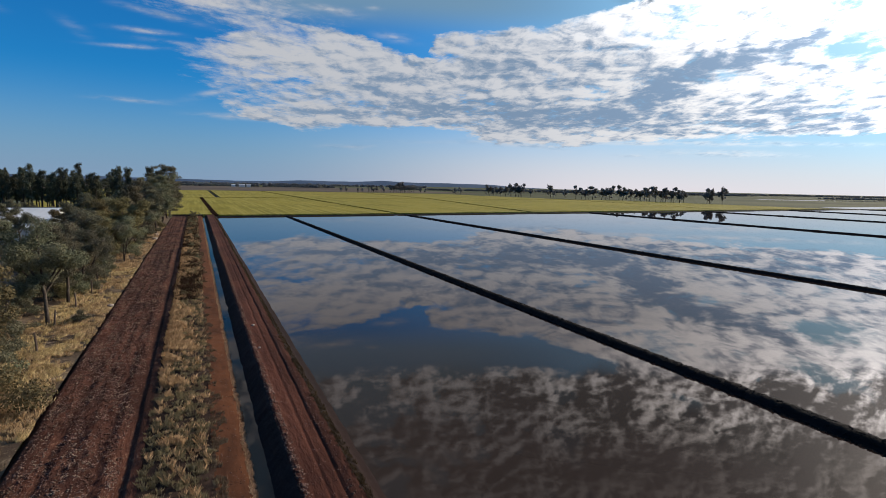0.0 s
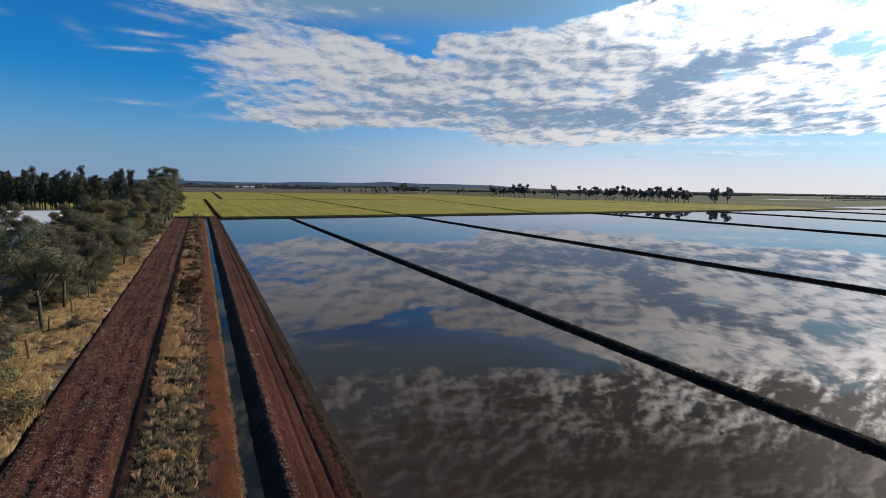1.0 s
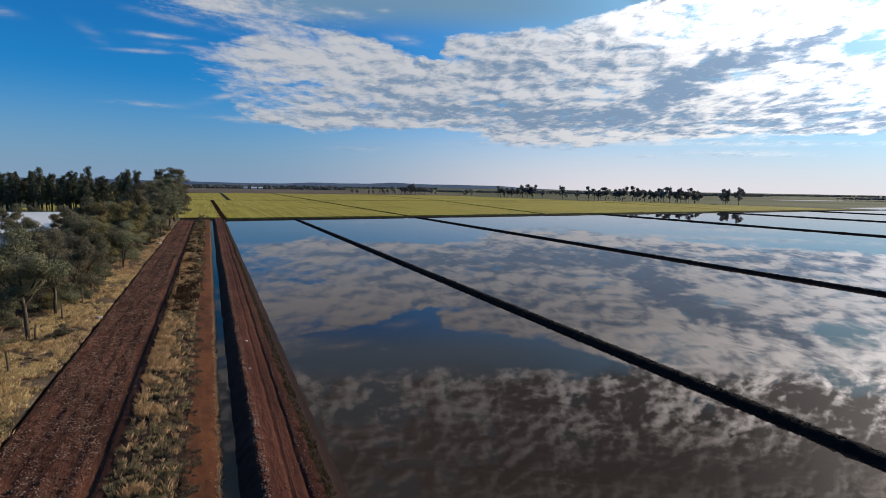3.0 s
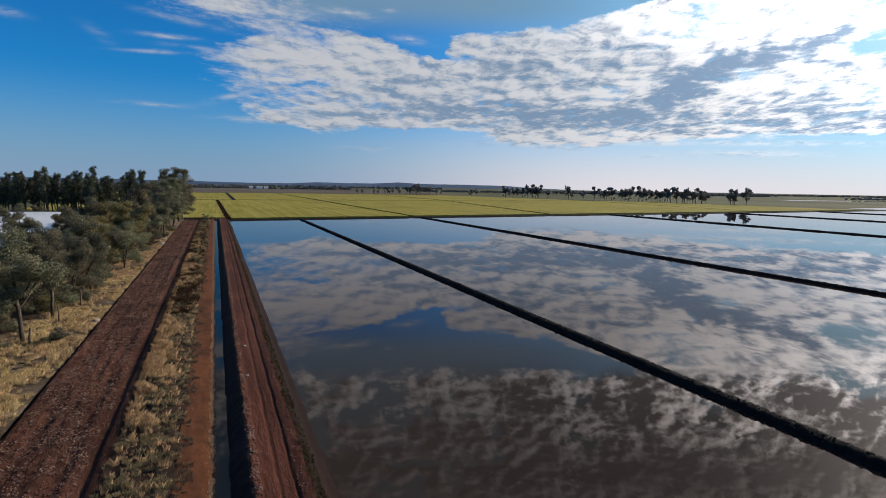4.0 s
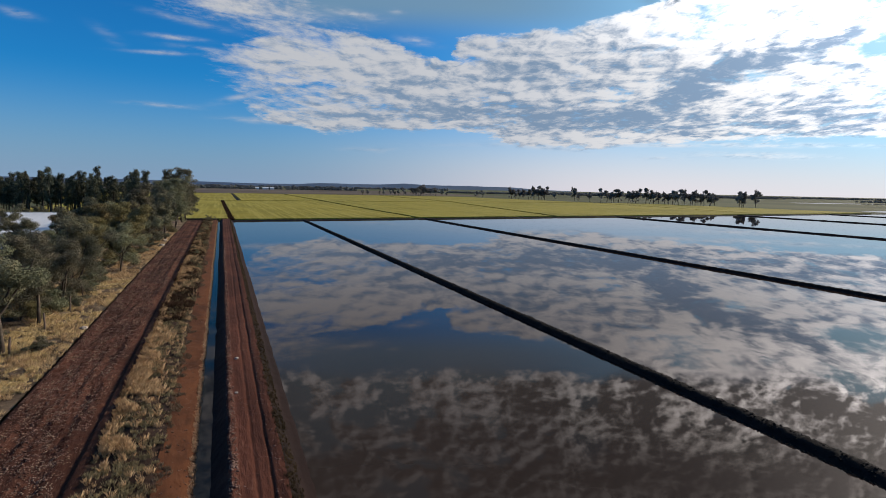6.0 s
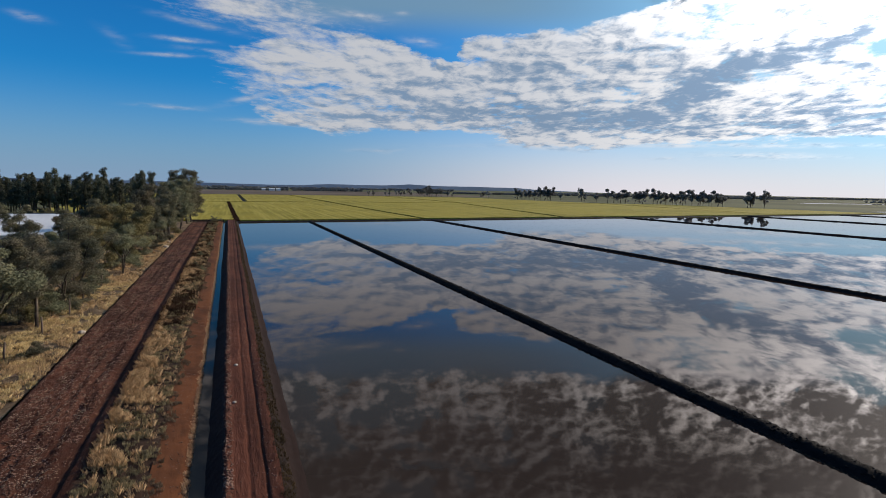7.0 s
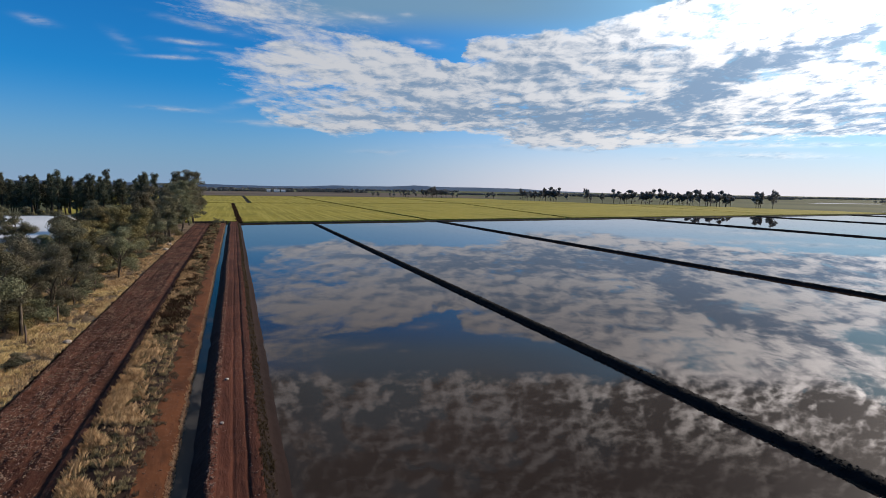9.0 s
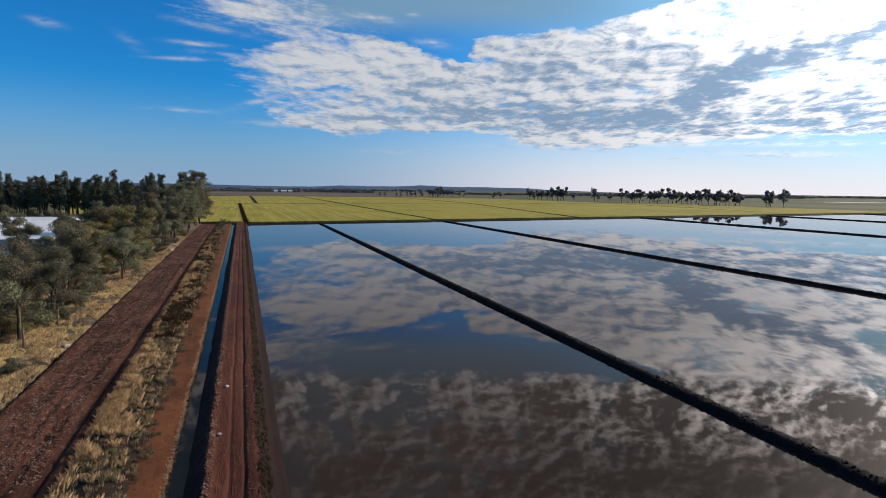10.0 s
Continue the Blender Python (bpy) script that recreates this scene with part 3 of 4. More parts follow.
# ---------------------------------------------------------------- rice beyond the bays
def rice_block(corners, name_label, top=0.6, cell=5.0):
    """A block of standing rice over a four-cornered plot: top, and sides down to the soil."""
    c = [Vector((*p, 0)) for p in corners]
    nu = max(2, int((c[1] - c[0]).length / cell))
    nv = max(2, int((c[3] - c[0]).length / cell))
    nu, nv = min(nu, 70), min(nv, 70)
    verts, faces = [], []
    for j in range(nv + 1):
        for i in range(nu + 1):
            s, t_ = i / nu, j / nv
            p = (c[0] * (1 - s) + c[1] * s) * (1 - t_) + (c[3] * (1 - s) + c[2] * s) * t_
            rim = i in (0, nu) or j in (0, nv)
            jog = 0.5 * nz(p.x, p.y, 0.2, 4.0) if rim else 0.0
            verts.append((p.x + jog, p.y + jog, top + 0.10 * nz(p.x, p.y, 0.11, 3.0) + 0.05 * nz(p.x, p.y, 0.7, 3.5)))
    w = nu + 1
    for j in range(nv):
        for i in range(nu):
            faces.append((j * w + i, j * w + i + 1, (j + 1) * w + i + 1, (j + 1) * w + i))
    ring = [i for i in range(w)] + [j * w + nu for j in range(1, nv + 1)] + [nv * w + i for i in range(nu - 1, -1, -1)] + [j * w for j in range(nv - 1, 0, -1)]
    low = len(verts)
    verts += [(verts[k][0], verts[k][1], -0.1) for k in ring]
    n = len(ring)
    for k in range(n):
        faces.append((ring[k], low + k, low + (k + 1) % n, ring[(k + 1) % n]))
    ob = new("rice_field", mesh_from("rice_field", verts, faces, ["rice"], False))
    return tagged(ob, name_label, "crop", "rice fields", "stuff")


YELLOW = "yellow-green ripening rice standing in a dense even crop"
C0 = 3.4


def front(x):
    return cross_line(x) + C0


ROW2 = 402.0
rice_block([(-70, 200), (4.9, 197), (2.4, ROW2 - 3), (-70, ROW2 - 3)], YELLOW)
rice_block([(6.8, front(6.8)), (72, front(72)), (72, ROW2 - 3), (4.4, ROW2 - 3)], YELLOW)
rice_block([(74.5, front(74.5)), (141, front(141)), (180, ROW2 + 6), (74.5, ROW2 - 1)], YELLOW)
rice_block([(144, front(144)), (300, front(300)), (340, ROW2 + 22), (183, ROW2 + 8)], YELLOW)
rice_block([(302, front(302)), (428, front(428)), (398, ROW2 + 8), (343, ROW2 + 22)], YELLOW)
rice_block([(-110, ROW2 + 3), (12.8, ROW2 + 3), (12.8, 690), (-110, 690)], YELLOW, cell=9.0)
rice_block([(16, ROW2 + 3), (72.5, ROW2 + 3), (72.5, 700), (16, 700)], YELLOW, cell=9.0)
rice_block([(75.5, ROW2 + 4), (183, ROW2 + 12), (195, 690), (75.5, 700)], YELLOW, cell=9.0)
rice_block([(186, ROW2 + 12), (345, ROW2 + 27), (300, 660), (198, 690)], YELLOW, cell=9.0)

brown = heightfield("ploughed_land", spans((-900, 420, 60)), spans((740, 1350, 60)), lambda x, y: 0.25, "stubble")
tagged(brown, "brown ploughed land beyond the rice", "field", kind="structure")


# ---------------------------------------------------------------- trees
def tube(verts, faces, path, radii, sides=6):
    start = len(verts)
    for k, p in enumerate(path):
        d = (path[min(k + 1, len(path) - 1)] - path[max(k - 1, 0)]).normalized()
        a = d.orthogonal().normalized()
        b = d.cross(a)
        for i in range(sides):
            w = 2 * math.pi * i / sides
            q = p + (a * math.cos(w) + b * math.sin(w)) * radii[k]
            verts.append((q.x, q.y, q.z))
    for k in range(len(path) - 1):
        for i in range(sides):
            j = (i + 1) % sides
            faces.append((start + k * sides + i, start + k * sides + j, start + (k + 1) * sides + j, start + (k + 1) * sides + i))


def limb(rng, verts, faces, base, way, length, r0, r1, bendy=0.25, n=5, rise=0.15):
    path, d, p = [base.copy()], way.normalized(), base.copy()
    for _ in range(n):
        d = (d + Vector((rng.uniform(-1, 1), rng.uniform(-1, 1), rng.uniform(-0.5, 0.8) + rise)) * bendy).normalized()
        p = p + d * (length / n)
        path.append(p.copy())
    tube(verts, faces, path, [r0 + (r1 - r0) * k / n for k in range(n + 1)], 6 if r0 > 0.06 else 4)
    return path


def leaf_mesh(name, centres, radii, count, size, mat, seed, droop=0.0, long=1.6):
    """Many small leaf sprays, scattered through clumps round the branch ends."""
    r = np.random.RandomState(seed)
    centres, radii = np.array(centres, float), np.array(radii, float)
    share = radii[:, 0] * radii[:, 1] + 0.05
    pick = r.choice(len(centres), count, p=share / share.sum())
    d = r.normal(size=(count, 3))
    d /= np.linalg.norm(d, axis=1)[:, None]
    dist = r.uniform(0, 1, count) ** 0.42
    pos = centres[pick] + d * dist[:, None] * radii[pick]
    pos[:, 2] -= droop * r.uniform(0, 1, count)
    face = d + r.normal(size=(count, 3)) * 0.55 + np.array([0, 0, 0.25])
    a = np.cross(face, r.normal(size=(count, 3)))
    a /= np.linalg.norm(a, axis=1)[:, None] + 1e-9
    b = np.cross(face, a)
    b /= np.linalg.norm(b, axis=1)[:, None] + 1e-9
    s = size * r.uniform(0.6, 1.4, count)[:, None]
    v = np.empty((count, 4, 3))
    v[:, 0], v[:, 2] = pos - a * s * long / 2, pos + a * s * long / 2
    v[:, 1], v[:, 3] = pos + b * s * 0.5, pos - b * s * 0.5
    faces = np.arange(count * 4).reshape(-1, 4)
    return bulk_mesh(name, v.reshape(-1, 3), faces, mat)


def gum_tree(name, seed, high, wide, leaves, size, label, category="tree", trunk_part=0.34, mat="gum", bark="bark", lean=0.1, stems=1, clump=0.9, group="", low=0.0, keep=0, fill=0, thick=0.016, round_=1.0):
    """A gum: forked leaning trunk, limbs, twigs, and an open crown of leaf clumps."""
    rng = random.Random(seed)
    verts, faces, ends = [], [], []
    for s in range(stems):
        way = Vector((rng.uniform(-1, 1) * lean * (1 + stems), rng.uniform(-1, 1) * lean * (1 + stems), 1))
        r = thick * high / math.sqrt(stems)
        bole = limb(rng, verts, faces, Vector((0.15 * s, 0.1 * s, -0.15)), way, high * trunk_part, r, r * 0.72, 0.08, 5)
        n_limb = rng.randint(4, 6)
        for k in range(n_limb):
            w = 2 * math.pi * (k + rng.uniform(-0.3, 0.3)) / n_limb
            up = rng.uniform(0.55, 1.6) if k else 3.0
            out = Vector((math.cos(w), math.sin(w), up))
            start = bole[-1] if rng.random() < 0.7 else bole[-2]
            reach = min(high * (1 - trunk_part) * rng.uniform(0.62, 0.92), wide * 0.75 * math.sqrt(1 + up * up))
            arm = limb(rng, verts, faces, start, out, reach, r * 0.55, r * 0.16, 0.2, 6)
            ends += [arm[-1], arm[-2]]
            for q in range(3):
                i = rng.randint(2, 5)
                o2 = Vector((rng.uniform(-1, 1), rng.uniform(-1, 1), rng.uniform(-0.25, 0.8)))
                tw = limb(rng, verts, faces, arm[i], o2, wide * rng.uniform(0.25, 0.5), r * 0.2, r * 0.06, 0.3, 4)
                ends += [tw[-1], tw[2]]
    if low:
        for _ in range(int(len(ends) * low)):
            w, rad = rng.uniform(0, 6.28), wide * rng.uniform(0.25, 0.85)
            ends.append(Vector((math.cos(w) * rad, math.sin(w) * rad, high * rng.uniform(0.12, 0.45))))
    if keep and len(ends) > keep:
        ends = sorted(ends, key=lambda e: e.z)[-3:] + rng.sample(ends, keep - 3)
    for _ in range(fill):
        w, f = rng.uniform(0, 6.28), rng.uniform(0.2, 0.97)
        rad = wide * math.sin(math.pi * min(1.0, 0.25 + f * 0.72)) ** 0.6 * math.sqrt(rng.uniform(0.2, 1.0)) * 0.85
        ends.append(Vector((math.cos(w) * rad, math.sin(w) * rad, f * max(e.z for e in ends[:20]))))
    tall = max(e.z for e in ends) + clump * 0.5
    out = sorted(math.hypot(e.x, e.y) for e in ends)[int(len(ends) * 0.9)] + clump * 0.5
    kz, kx = high / tall, wide / out
    verts = [(x * kx, y * kx, z * kz) for x, y, z in verts]
    tree = new(name)
    part("trunk", mesh_from("trunk", verts, faces, [bark], True), tree)
    tops = [(e.x * kx, e.y * kx, e.z * kz) for e in ends]
    rad = [(clump * rng.uniform(0.7, 1.35), clump * rng.uniform(0.7, 1.35), clump * rng.uniform(0.4, 0.75) * round_) for _ in ends]
    part("crown", leaf_mesh("crown", tops, rad, leaves, size, mat, seed, 0.12), tree)
    return tagged(tree, label, category, group)


def needle_tree(name, seed, high, wide, leaves, size, label, bare=0.28, mat="dark_tree", group=""):
    """A dark upright tree: straight bole, short rising limbs, ragged column of foliage."""
    rng = random.Random(seed)
    verts, faces = [], []
    bole = limb(rng, verts, faces, Vector((0, 0, -0.2)), Vector((rng.uniform(-0.05, 0.05), rng.uniform(-0.05, 0.05), 1)), high * 0.96, 0.022 * high, 0.05, 0.04, 9)
    cen, rad = [], []
    for k in range(34):
        f = bare + (0.98 - bare) * (k + rng.random()) / 34
        base = bole[min(8, int(f * 9))]
        base = Vector((base.x, base.y, f * high * 0.96))
        w = rng.uniform(0, 6.28)
        reach = wide * (1.05 - f * 0.62) * rng.uniform(0.35, 1.0)
        arm = limb(rng, verts, faces, base, Vector((math.cos(w), math.sin(w), 0.7)), reach, 0.05, 0.02, 0.2, 3)
        cen.append(tuple(arm[-1]))
        rad.append((wide * rng.uniform(0.22, 0.42), wide * rng.uniform(0.22, 0.42), high * rng.uniform(0.035, 0.075)))
    tree = new(name)
    part("trunk", mesh_from("trunk", verts, faces, ["dark_bark"], True), tree)
    part("crown", leaf_mesh("crown", cen, rad, leaves, size, mat, seed, 0.1), tree)
    return tagged(tree, label, "tree", group)


def stand(protos, places, seed, smin=0.85, smax=1.15):
    """The prototypes at the first places, copies of them at the rest. places: (kind, x, y, z, scale)."""
    rng = random.Random(seed)
    used = set()
    for kind, x, y, z, s in places:
        ob = protos[kind]
        k = s * rng.uniform(smin, smax)
        turn = rng.uniform(0, 360)
        if kind in used:
            ob = copy_thing(ob, pose(x, y, z, 0, 0, turn))
        else:
            used.add(kind)
            ob.matrix_basis = pose(x, y, z, 0, 0, turn)
        ob.scale = (k, k, k * rng.uniform(0.95, 1.05))


GUM = "grey-green gum tree with an open crown on dry grass"
near = {
    "a": gum_tree("gum_tree", 11, 8.6, 3.3, 23000, 0.09, GUM, stems=1, clump=1.0, low=0.12, keep=26, group="gums beside the track"),
    "b": gum_tree("gum_tree", 23, 8.4, 3.8, 26000, 0.09, GUM, stems=2, clump=1.0, lean=0.14, low=0.18, keep=36, group="gums beside the track"),
    "c": gum_tree("gum_tree", 37, 10.5, 3.8, 22000, 0.12, "tall grey-green gum tree with a dense drooping crown", stems=2, clump=1.05, low=0.3, keep=38, group="gums beside the track"),
    "d": gum_tree("gum_tree", 41, 7.6, 3.4, 23000, 0.09, "olive-brown gum tree with a rounded crown", mat="gum_olive", stems=2, clump=0.95, trunk_part=0.28, low=0.25, keep=34, group="gums beside the track"),
    "e": gum_tree("gum_tree", 59, 15.0, 3.8, 34000, 0.145, "tall leafy gum tree at the end of the tree line", stems=2, clump=1.2, trunk_part=0.22, fill=44, group="gums beside the track"),
    "s": gum_tree("shrub", 67, 2.4, 1.6, 5200, 0.07, "low grey-green shrub in the dry grass", "shrub", trunk_part=0.15, stems=3, clump=0.42, lean=0.2, low=0.6, keep=26, group="shrubs under the gums"),
}
spots = [("a", -11.2, 50.9, 0.0, 1.0), ("d", -10.9, 31.8, 0.0, 0.95), ("s", -11.0, 30.5, 0.0, 1.5), ("s", -11.4, 34.2, 0.0, 1.5), ("s", -12.5, 37.5, 0.0, 1.4), ("s", -11.8, 41.0, 0.0, 1.1), ("a", -11.4, 59.5, 0.0, 0.95), ("b", -13.1, 63, 0.0, 0.85), ("b", -11.6, 67.5, 0.0, 0.8),
         ("d", -15.5, 72, 0.0, 0.7), ("c", -19.5, 58, 0.0, 0.6), ("a", -21.2, 67, 0.0, 0.5), ("d", -17.6, 50, 0.0, 0.8), ("b", -12.6, 76, 0.0, 0.95),
         ("b", -9.7, 87.3, 0.0, 0.85), ("d", -13.0, 86, 0.0, 1.1), ("a", -18.0, 81, 0.0, 0.5), ("c", -15.5, 95, 0.0, 0.85), ("d", -11.0, 99, 0.0, 1.25),
         ("b", -20.0, 92, 0.0, 0.42), ("c", -12.0, 110, 0.0, 0.85), ("d", -16.0, 107, 0.0, 1.1), ("c", -9.8, 122, 0.0, 0.8), ("c", -13.5, 125, 0.0, 1.05),
         ("e", -9.2, 138, 0.0, 0.66), ("c", -11.0, 150, 0.0, 1.1), ("e", -8.6, 162, 0.0, 0.8), ("e", -9.0, 174, 0.0, 0.86), ("e", -8.3, 185, 0.0, 0.98),
         ("e", -7.7, 194, 0.0, 1.05), ("e", -11.5, 182, 0.0, 0.9), ("c", -15.0, 142, 0.0, 1.1), ("a", -24, 76, 0.0, 0.45), ("b", -27, 88, 0.0, 0.42),
         ("a", -23, 103, 0.0, 0.48), ("c", -20, 118, 0.0, 0.85), ("d", -18, 132, 0.0, 1.1), ("c", -14, 160, 0.0, 1.0), ("b", -24, 62, 0.0, 0.9),
         ("d", -21, 52, 0.0, 1.0), ("c", -31, 98, 0.0, 0.3), ("a", -34, 84, 0.0, 0.65), ("b", -20, 43, 0.0, 0.9), ("a", -29, 70, 0.0, 0.8), ("d", -22, 148, 0.0, 1.0),
         ("d", -12.5, 104, 0.0, 0.8), ("b", -10.6, 115, 0.0, 0.85), ("d", -10.2, 144, 0.0, 0.9), ("d", -13.6, 79.5, 0.0, 0.75), ("d", -13.2, 61.5, 0.0, 0.7),
         ("a", -15.8, 88.5, 0.0, 0.72), ("a", -27.4, 111, 0.0, 0.9), ("d", -19.8, 108, 0.0, 0.95), ("c", -41, 162, 0.0, 1.0), ("a", -36.5, 160, 0.0, 1.2), ("c", -47, 165, 0.0, 1.0), ("d", -32, 158, 0.0, 1.1), ("c", -28, 162, 0.0, 0.9), ("b", -23.5, 158, 0.0, 1.1), ("c", -53, 168, 0.0, 1.0), ("s", -15.6, 64.5, 0.0, 1.3), ("b", -16.5, 43.5, 0.0, 0.9), ("a", -19, 36, 0.0, 0.95),
         ("s", -11.6, 63.2, 0.0, 1.2), ("s", -13.0, 66.5, 0.0, 1.3), ("s", -10.8, 72.5, 0.0, 1.0), ("s", -11.8, 83.0, 0.0, 1.1), ("s", -10.4, 95, 0.0, 1.0), ("s", -14.6, 59.0, 0.0, 1.2),
         ("s", -10.2, 101, 0.0, 1.2), ("s", -9.2, 127, 0.0, 1.0), ("s", -9.0, 150, 0.0, 1.2), ("s", -16.6, 69.0, 0.0, 1.1), ("s", -12.4, 48.0, 0.0, 0.8),
         ("s", -9.2, 50.8, 0.0, 0.6), ("s", -13.5, 55, 0.0, 0.9), ("s", -10.2, 66.2, 0.0, 0.8), ("s", -12.5, 71.5, 0.0, 0.9), ("s", -14.2, 68.0, 0.0, 1.0),
         ("s", -10.5, 79, 0.0, 0.8), ("s", -9.6, 106, 0.0, 0.8), ("s", -9.3, 116, 0.0, 0.9), ("s", -10, 133, 0.0, 0.9), ("s", -13.8, 45.5, 0.0, 0.9),
         ("s", -16.5, 77, 0.0, 1.0), ("s", -12.0, 92, 0.0, 0.9)]
spots += [("s", x, y, 0.3, k) for x, y, k in ((-0.6, 186, 0.7), (-1.6, 178, 0.6), (0.1, 170, 0.5), (-1.2, 160, 0.55), (-0.5, 151, 0.5), (-1.9, 143, 0.5), (-0.3, 134, 0.45), (-1.5, 126, 0.45),
          (0.0, 117, 0.4), (-1.8, 110, 0.4), (-0.9, 102, 0.4), (-1.4, 92, 0.35), (0.1, 86, 0.35), (-1.0, 190, 0.8), (1.0, 192, 0.5))]
spots = [(k, x, y, z, s * (0.62 if y > 138 and x < -20 else 1.0)) for k, x, y, z, s in spots]
stand(near, spots, 5, 0.92, 1.08)

DARK = "tall dark upright tree in a close row"
dark = {k: needle_tree("she_oak", 101 + i, h, w, n, 0.21, DARK, b, group="row of dark trees") for i, (k, h, w, n, b) in enumerate((("p", 15.5, 2.4, 3400, 0.26), ("q", 13.5, 2.6, 3400, 0.22), ("r", 16.5, 2.1, 3000, 0.32)))}
rng = random.Random(9)
rows_dark = []
for i in range(112):
    x = -12 - i * 0.72 + rng.uniform(-0.8, 0.8)
    if x > -36 and rng.random() < 0.35:
        continue
    y = 214 + (-x) * 0.36 + rng.uniform(-2, 3) + (i % 3) * 8
    rows_dark.append(("pqr"[rng.randrange(3)], x, y, -0.1, rng.choice((0.78, 0.84, 0.88, 0.92, 0.96, 1.04))))
stand(dark, rows_dark, 6)

FAR = "gum tree with bare trunks standing in the distant row"
far = {k: gum_tree("paddock_gum", 201 + i, h, w, 2600, 0.42, FAR, mat="hazed_gum", stems=s, clump=c, trunk_part=0.36, keep=26, thick=0.020, round_=1.6, fill=5, group="distant row of gums") for i, (k, h, w, s, c) in enumerate((("f", 13.5, 3.5, 1, 1.3), ("g", 15.0, 4.1, 2, 1.3), ("h", 12.5, 4.0, 1, 1.35)))}
row_far = []
for x, y, s in ((326, 556, 1.0), (338, 560, 0.85), (349, 556, 1.0), (357, 545, 1.1), (362, 540, 1.15), (384, 552, 0.8), (378, 502, 1.0), (385, 505, 0.7), (383, 482, 0.9),
                (385, 466, 1.0), (389, 461, 0.9), (386, 450, 1.0), (388, 442, 1.1), (391, 431, 1.0), (395, 424, 1.15), (396, 411, 1.1), (400, 405, 1.0), (415, 413, 0.95),
                (410, 400, 1.0), (414, 394, 1.0), (407, 385, 0.9), (412, 378, 1.0), (411, 368, 0.9), (408, 362, 0.8), (409, 353, 1.0), (414, 351, 0.95), (421, 352, 1.0),
                (421, 327, 1.15), (424, 325, 0.9), (424, 314, 0.95)):
    row_far.append(("fgh"[rng.randrange(3)], x, y, 0.05, s * (1.2 if x < 365 else 1.0)))
for x, y, s in ((176, 690, 0.6), (184, 695, 0.5), (206, 715, 0.45), (214, 720, 0.6), (224, 722, 0.6), (236, 720, 0.7), (243, 712, 0.5), (251, 705, 0.8), (262, 708, 0.9), (270, 715, 1.15),
                (277, 718, 1.1), (285, 700, 1.0), (291, 691, 0.7), (298, 690, 0.5), (318, 640, 0.5), (324, 645, 0.6), (330, 642, 0.8), (240, 760, 0.8), (258, 765, 0.9)):
    row_far.append(("fgh"[rng.randrange(3)], x, y, 0.05, s))
for x, y, s in ((330, 553, 0.9), (343, 558, 0.8), (353, 549, 1.0), (359, 541, 0.9), (387, 447, 0.9), (393, 427, 1.0), (398, 408, 0.9), (412, 397, 0.85), (409, 382, 0.95),
                (413, 372, 0.8), (410, 357, 0.85), (416, 353, 0.9), (423, 326, 0.9), (266, 712, 0.9), (273, 716, 1.0), (281, 708, 0.9), (256, 706, 0.7), (230, 720, 0.5)):
    row_far.append(("fgh"[rng.randrange(3)], x, y, 0.05, s))
stand(far, row_far, 7)


# ---------------------------------------------------------------- woods and hills at the horizon
def woods(name, x0, x1, y0, y1, count, high, seed, label):
    r = np.random.RandomState(seed)
    cx = r.uniform(x0, x1, count)
    cy = y0 + (cx - x0) / (x1 - x0) * (y1 - y0) + r.uniform(-25, 25, count)
    h = high * r.uniform(0.45, 1.1, count)
    cen = np.stack([cx, cy, h * 0.5], 1)
    rad = np.stack([h * 0.7, h * 0.7, h * 0.5], 1)
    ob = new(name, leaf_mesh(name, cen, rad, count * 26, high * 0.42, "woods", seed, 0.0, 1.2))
    return tagged(ob, label, "trees", kind="stuff")


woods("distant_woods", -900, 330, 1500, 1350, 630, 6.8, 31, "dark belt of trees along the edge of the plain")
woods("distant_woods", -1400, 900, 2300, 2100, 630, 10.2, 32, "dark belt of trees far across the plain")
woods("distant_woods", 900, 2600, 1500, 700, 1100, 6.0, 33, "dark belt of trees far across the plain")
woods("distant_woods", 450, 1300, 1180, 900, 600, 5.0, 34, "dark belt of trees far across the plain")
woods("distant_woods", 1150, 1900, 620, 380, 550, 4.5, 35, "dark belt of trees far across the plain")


crest_of = lerp_profile([(-3200, 22), (-900, 30), (-160, 25), (15, 22), (300, 18), (560, 21), (760, 33), (1030, 28), (1230, 30), (1440, 42), (1640, 35), (2020, 34), (2500, 30), (2750, 17), (3400, 12)])


def ridge(name, x0, x1, y, seed, label, swell=0.0030):
    n = 220
    verts, faces = [], []
    for i in range(n + 1):
        x = x0 + (x1 - x0) * i / n
        h = crest_of(x) * (1 + 0.10 * noise.fractal((x * swell, seed, 0), 0.7, 2.0, 4))
        verts += [(x, y - 260, -2), (x, y - 90, h * 0.55), (x, y, h), (x, y + 150, -2)]
    for i in range(n):
        for k in range(3):
            faces.append((i * 4 + k, i * 4 + 4 + k, i * 4 + 5 + k, i * 4 + 1 + k))
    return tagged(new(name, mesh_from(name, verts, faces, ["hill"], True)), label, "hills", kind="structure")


ridge("distant_hills", -3200, 3400, 4300, 3.0, "low hills along the horizon, coloured blue-grey for haze")


def flat_water(name, pts, label):
    return tagged(new(name, mesh_from(name, [(x, y, 0.12) for x, y in pts], [tuple(range(len(pts)))], ["water"])), label, "water", kind="structure")


flat_water("water_far", [(800, 520), (1300, 400), (1340, 425), (830, 556)], "sheet of water far out on the plain")
flat_water("water_far", [(476, 232), (900, 262), (900, 300), (476, 262)], "flooded bay beyond the rice")

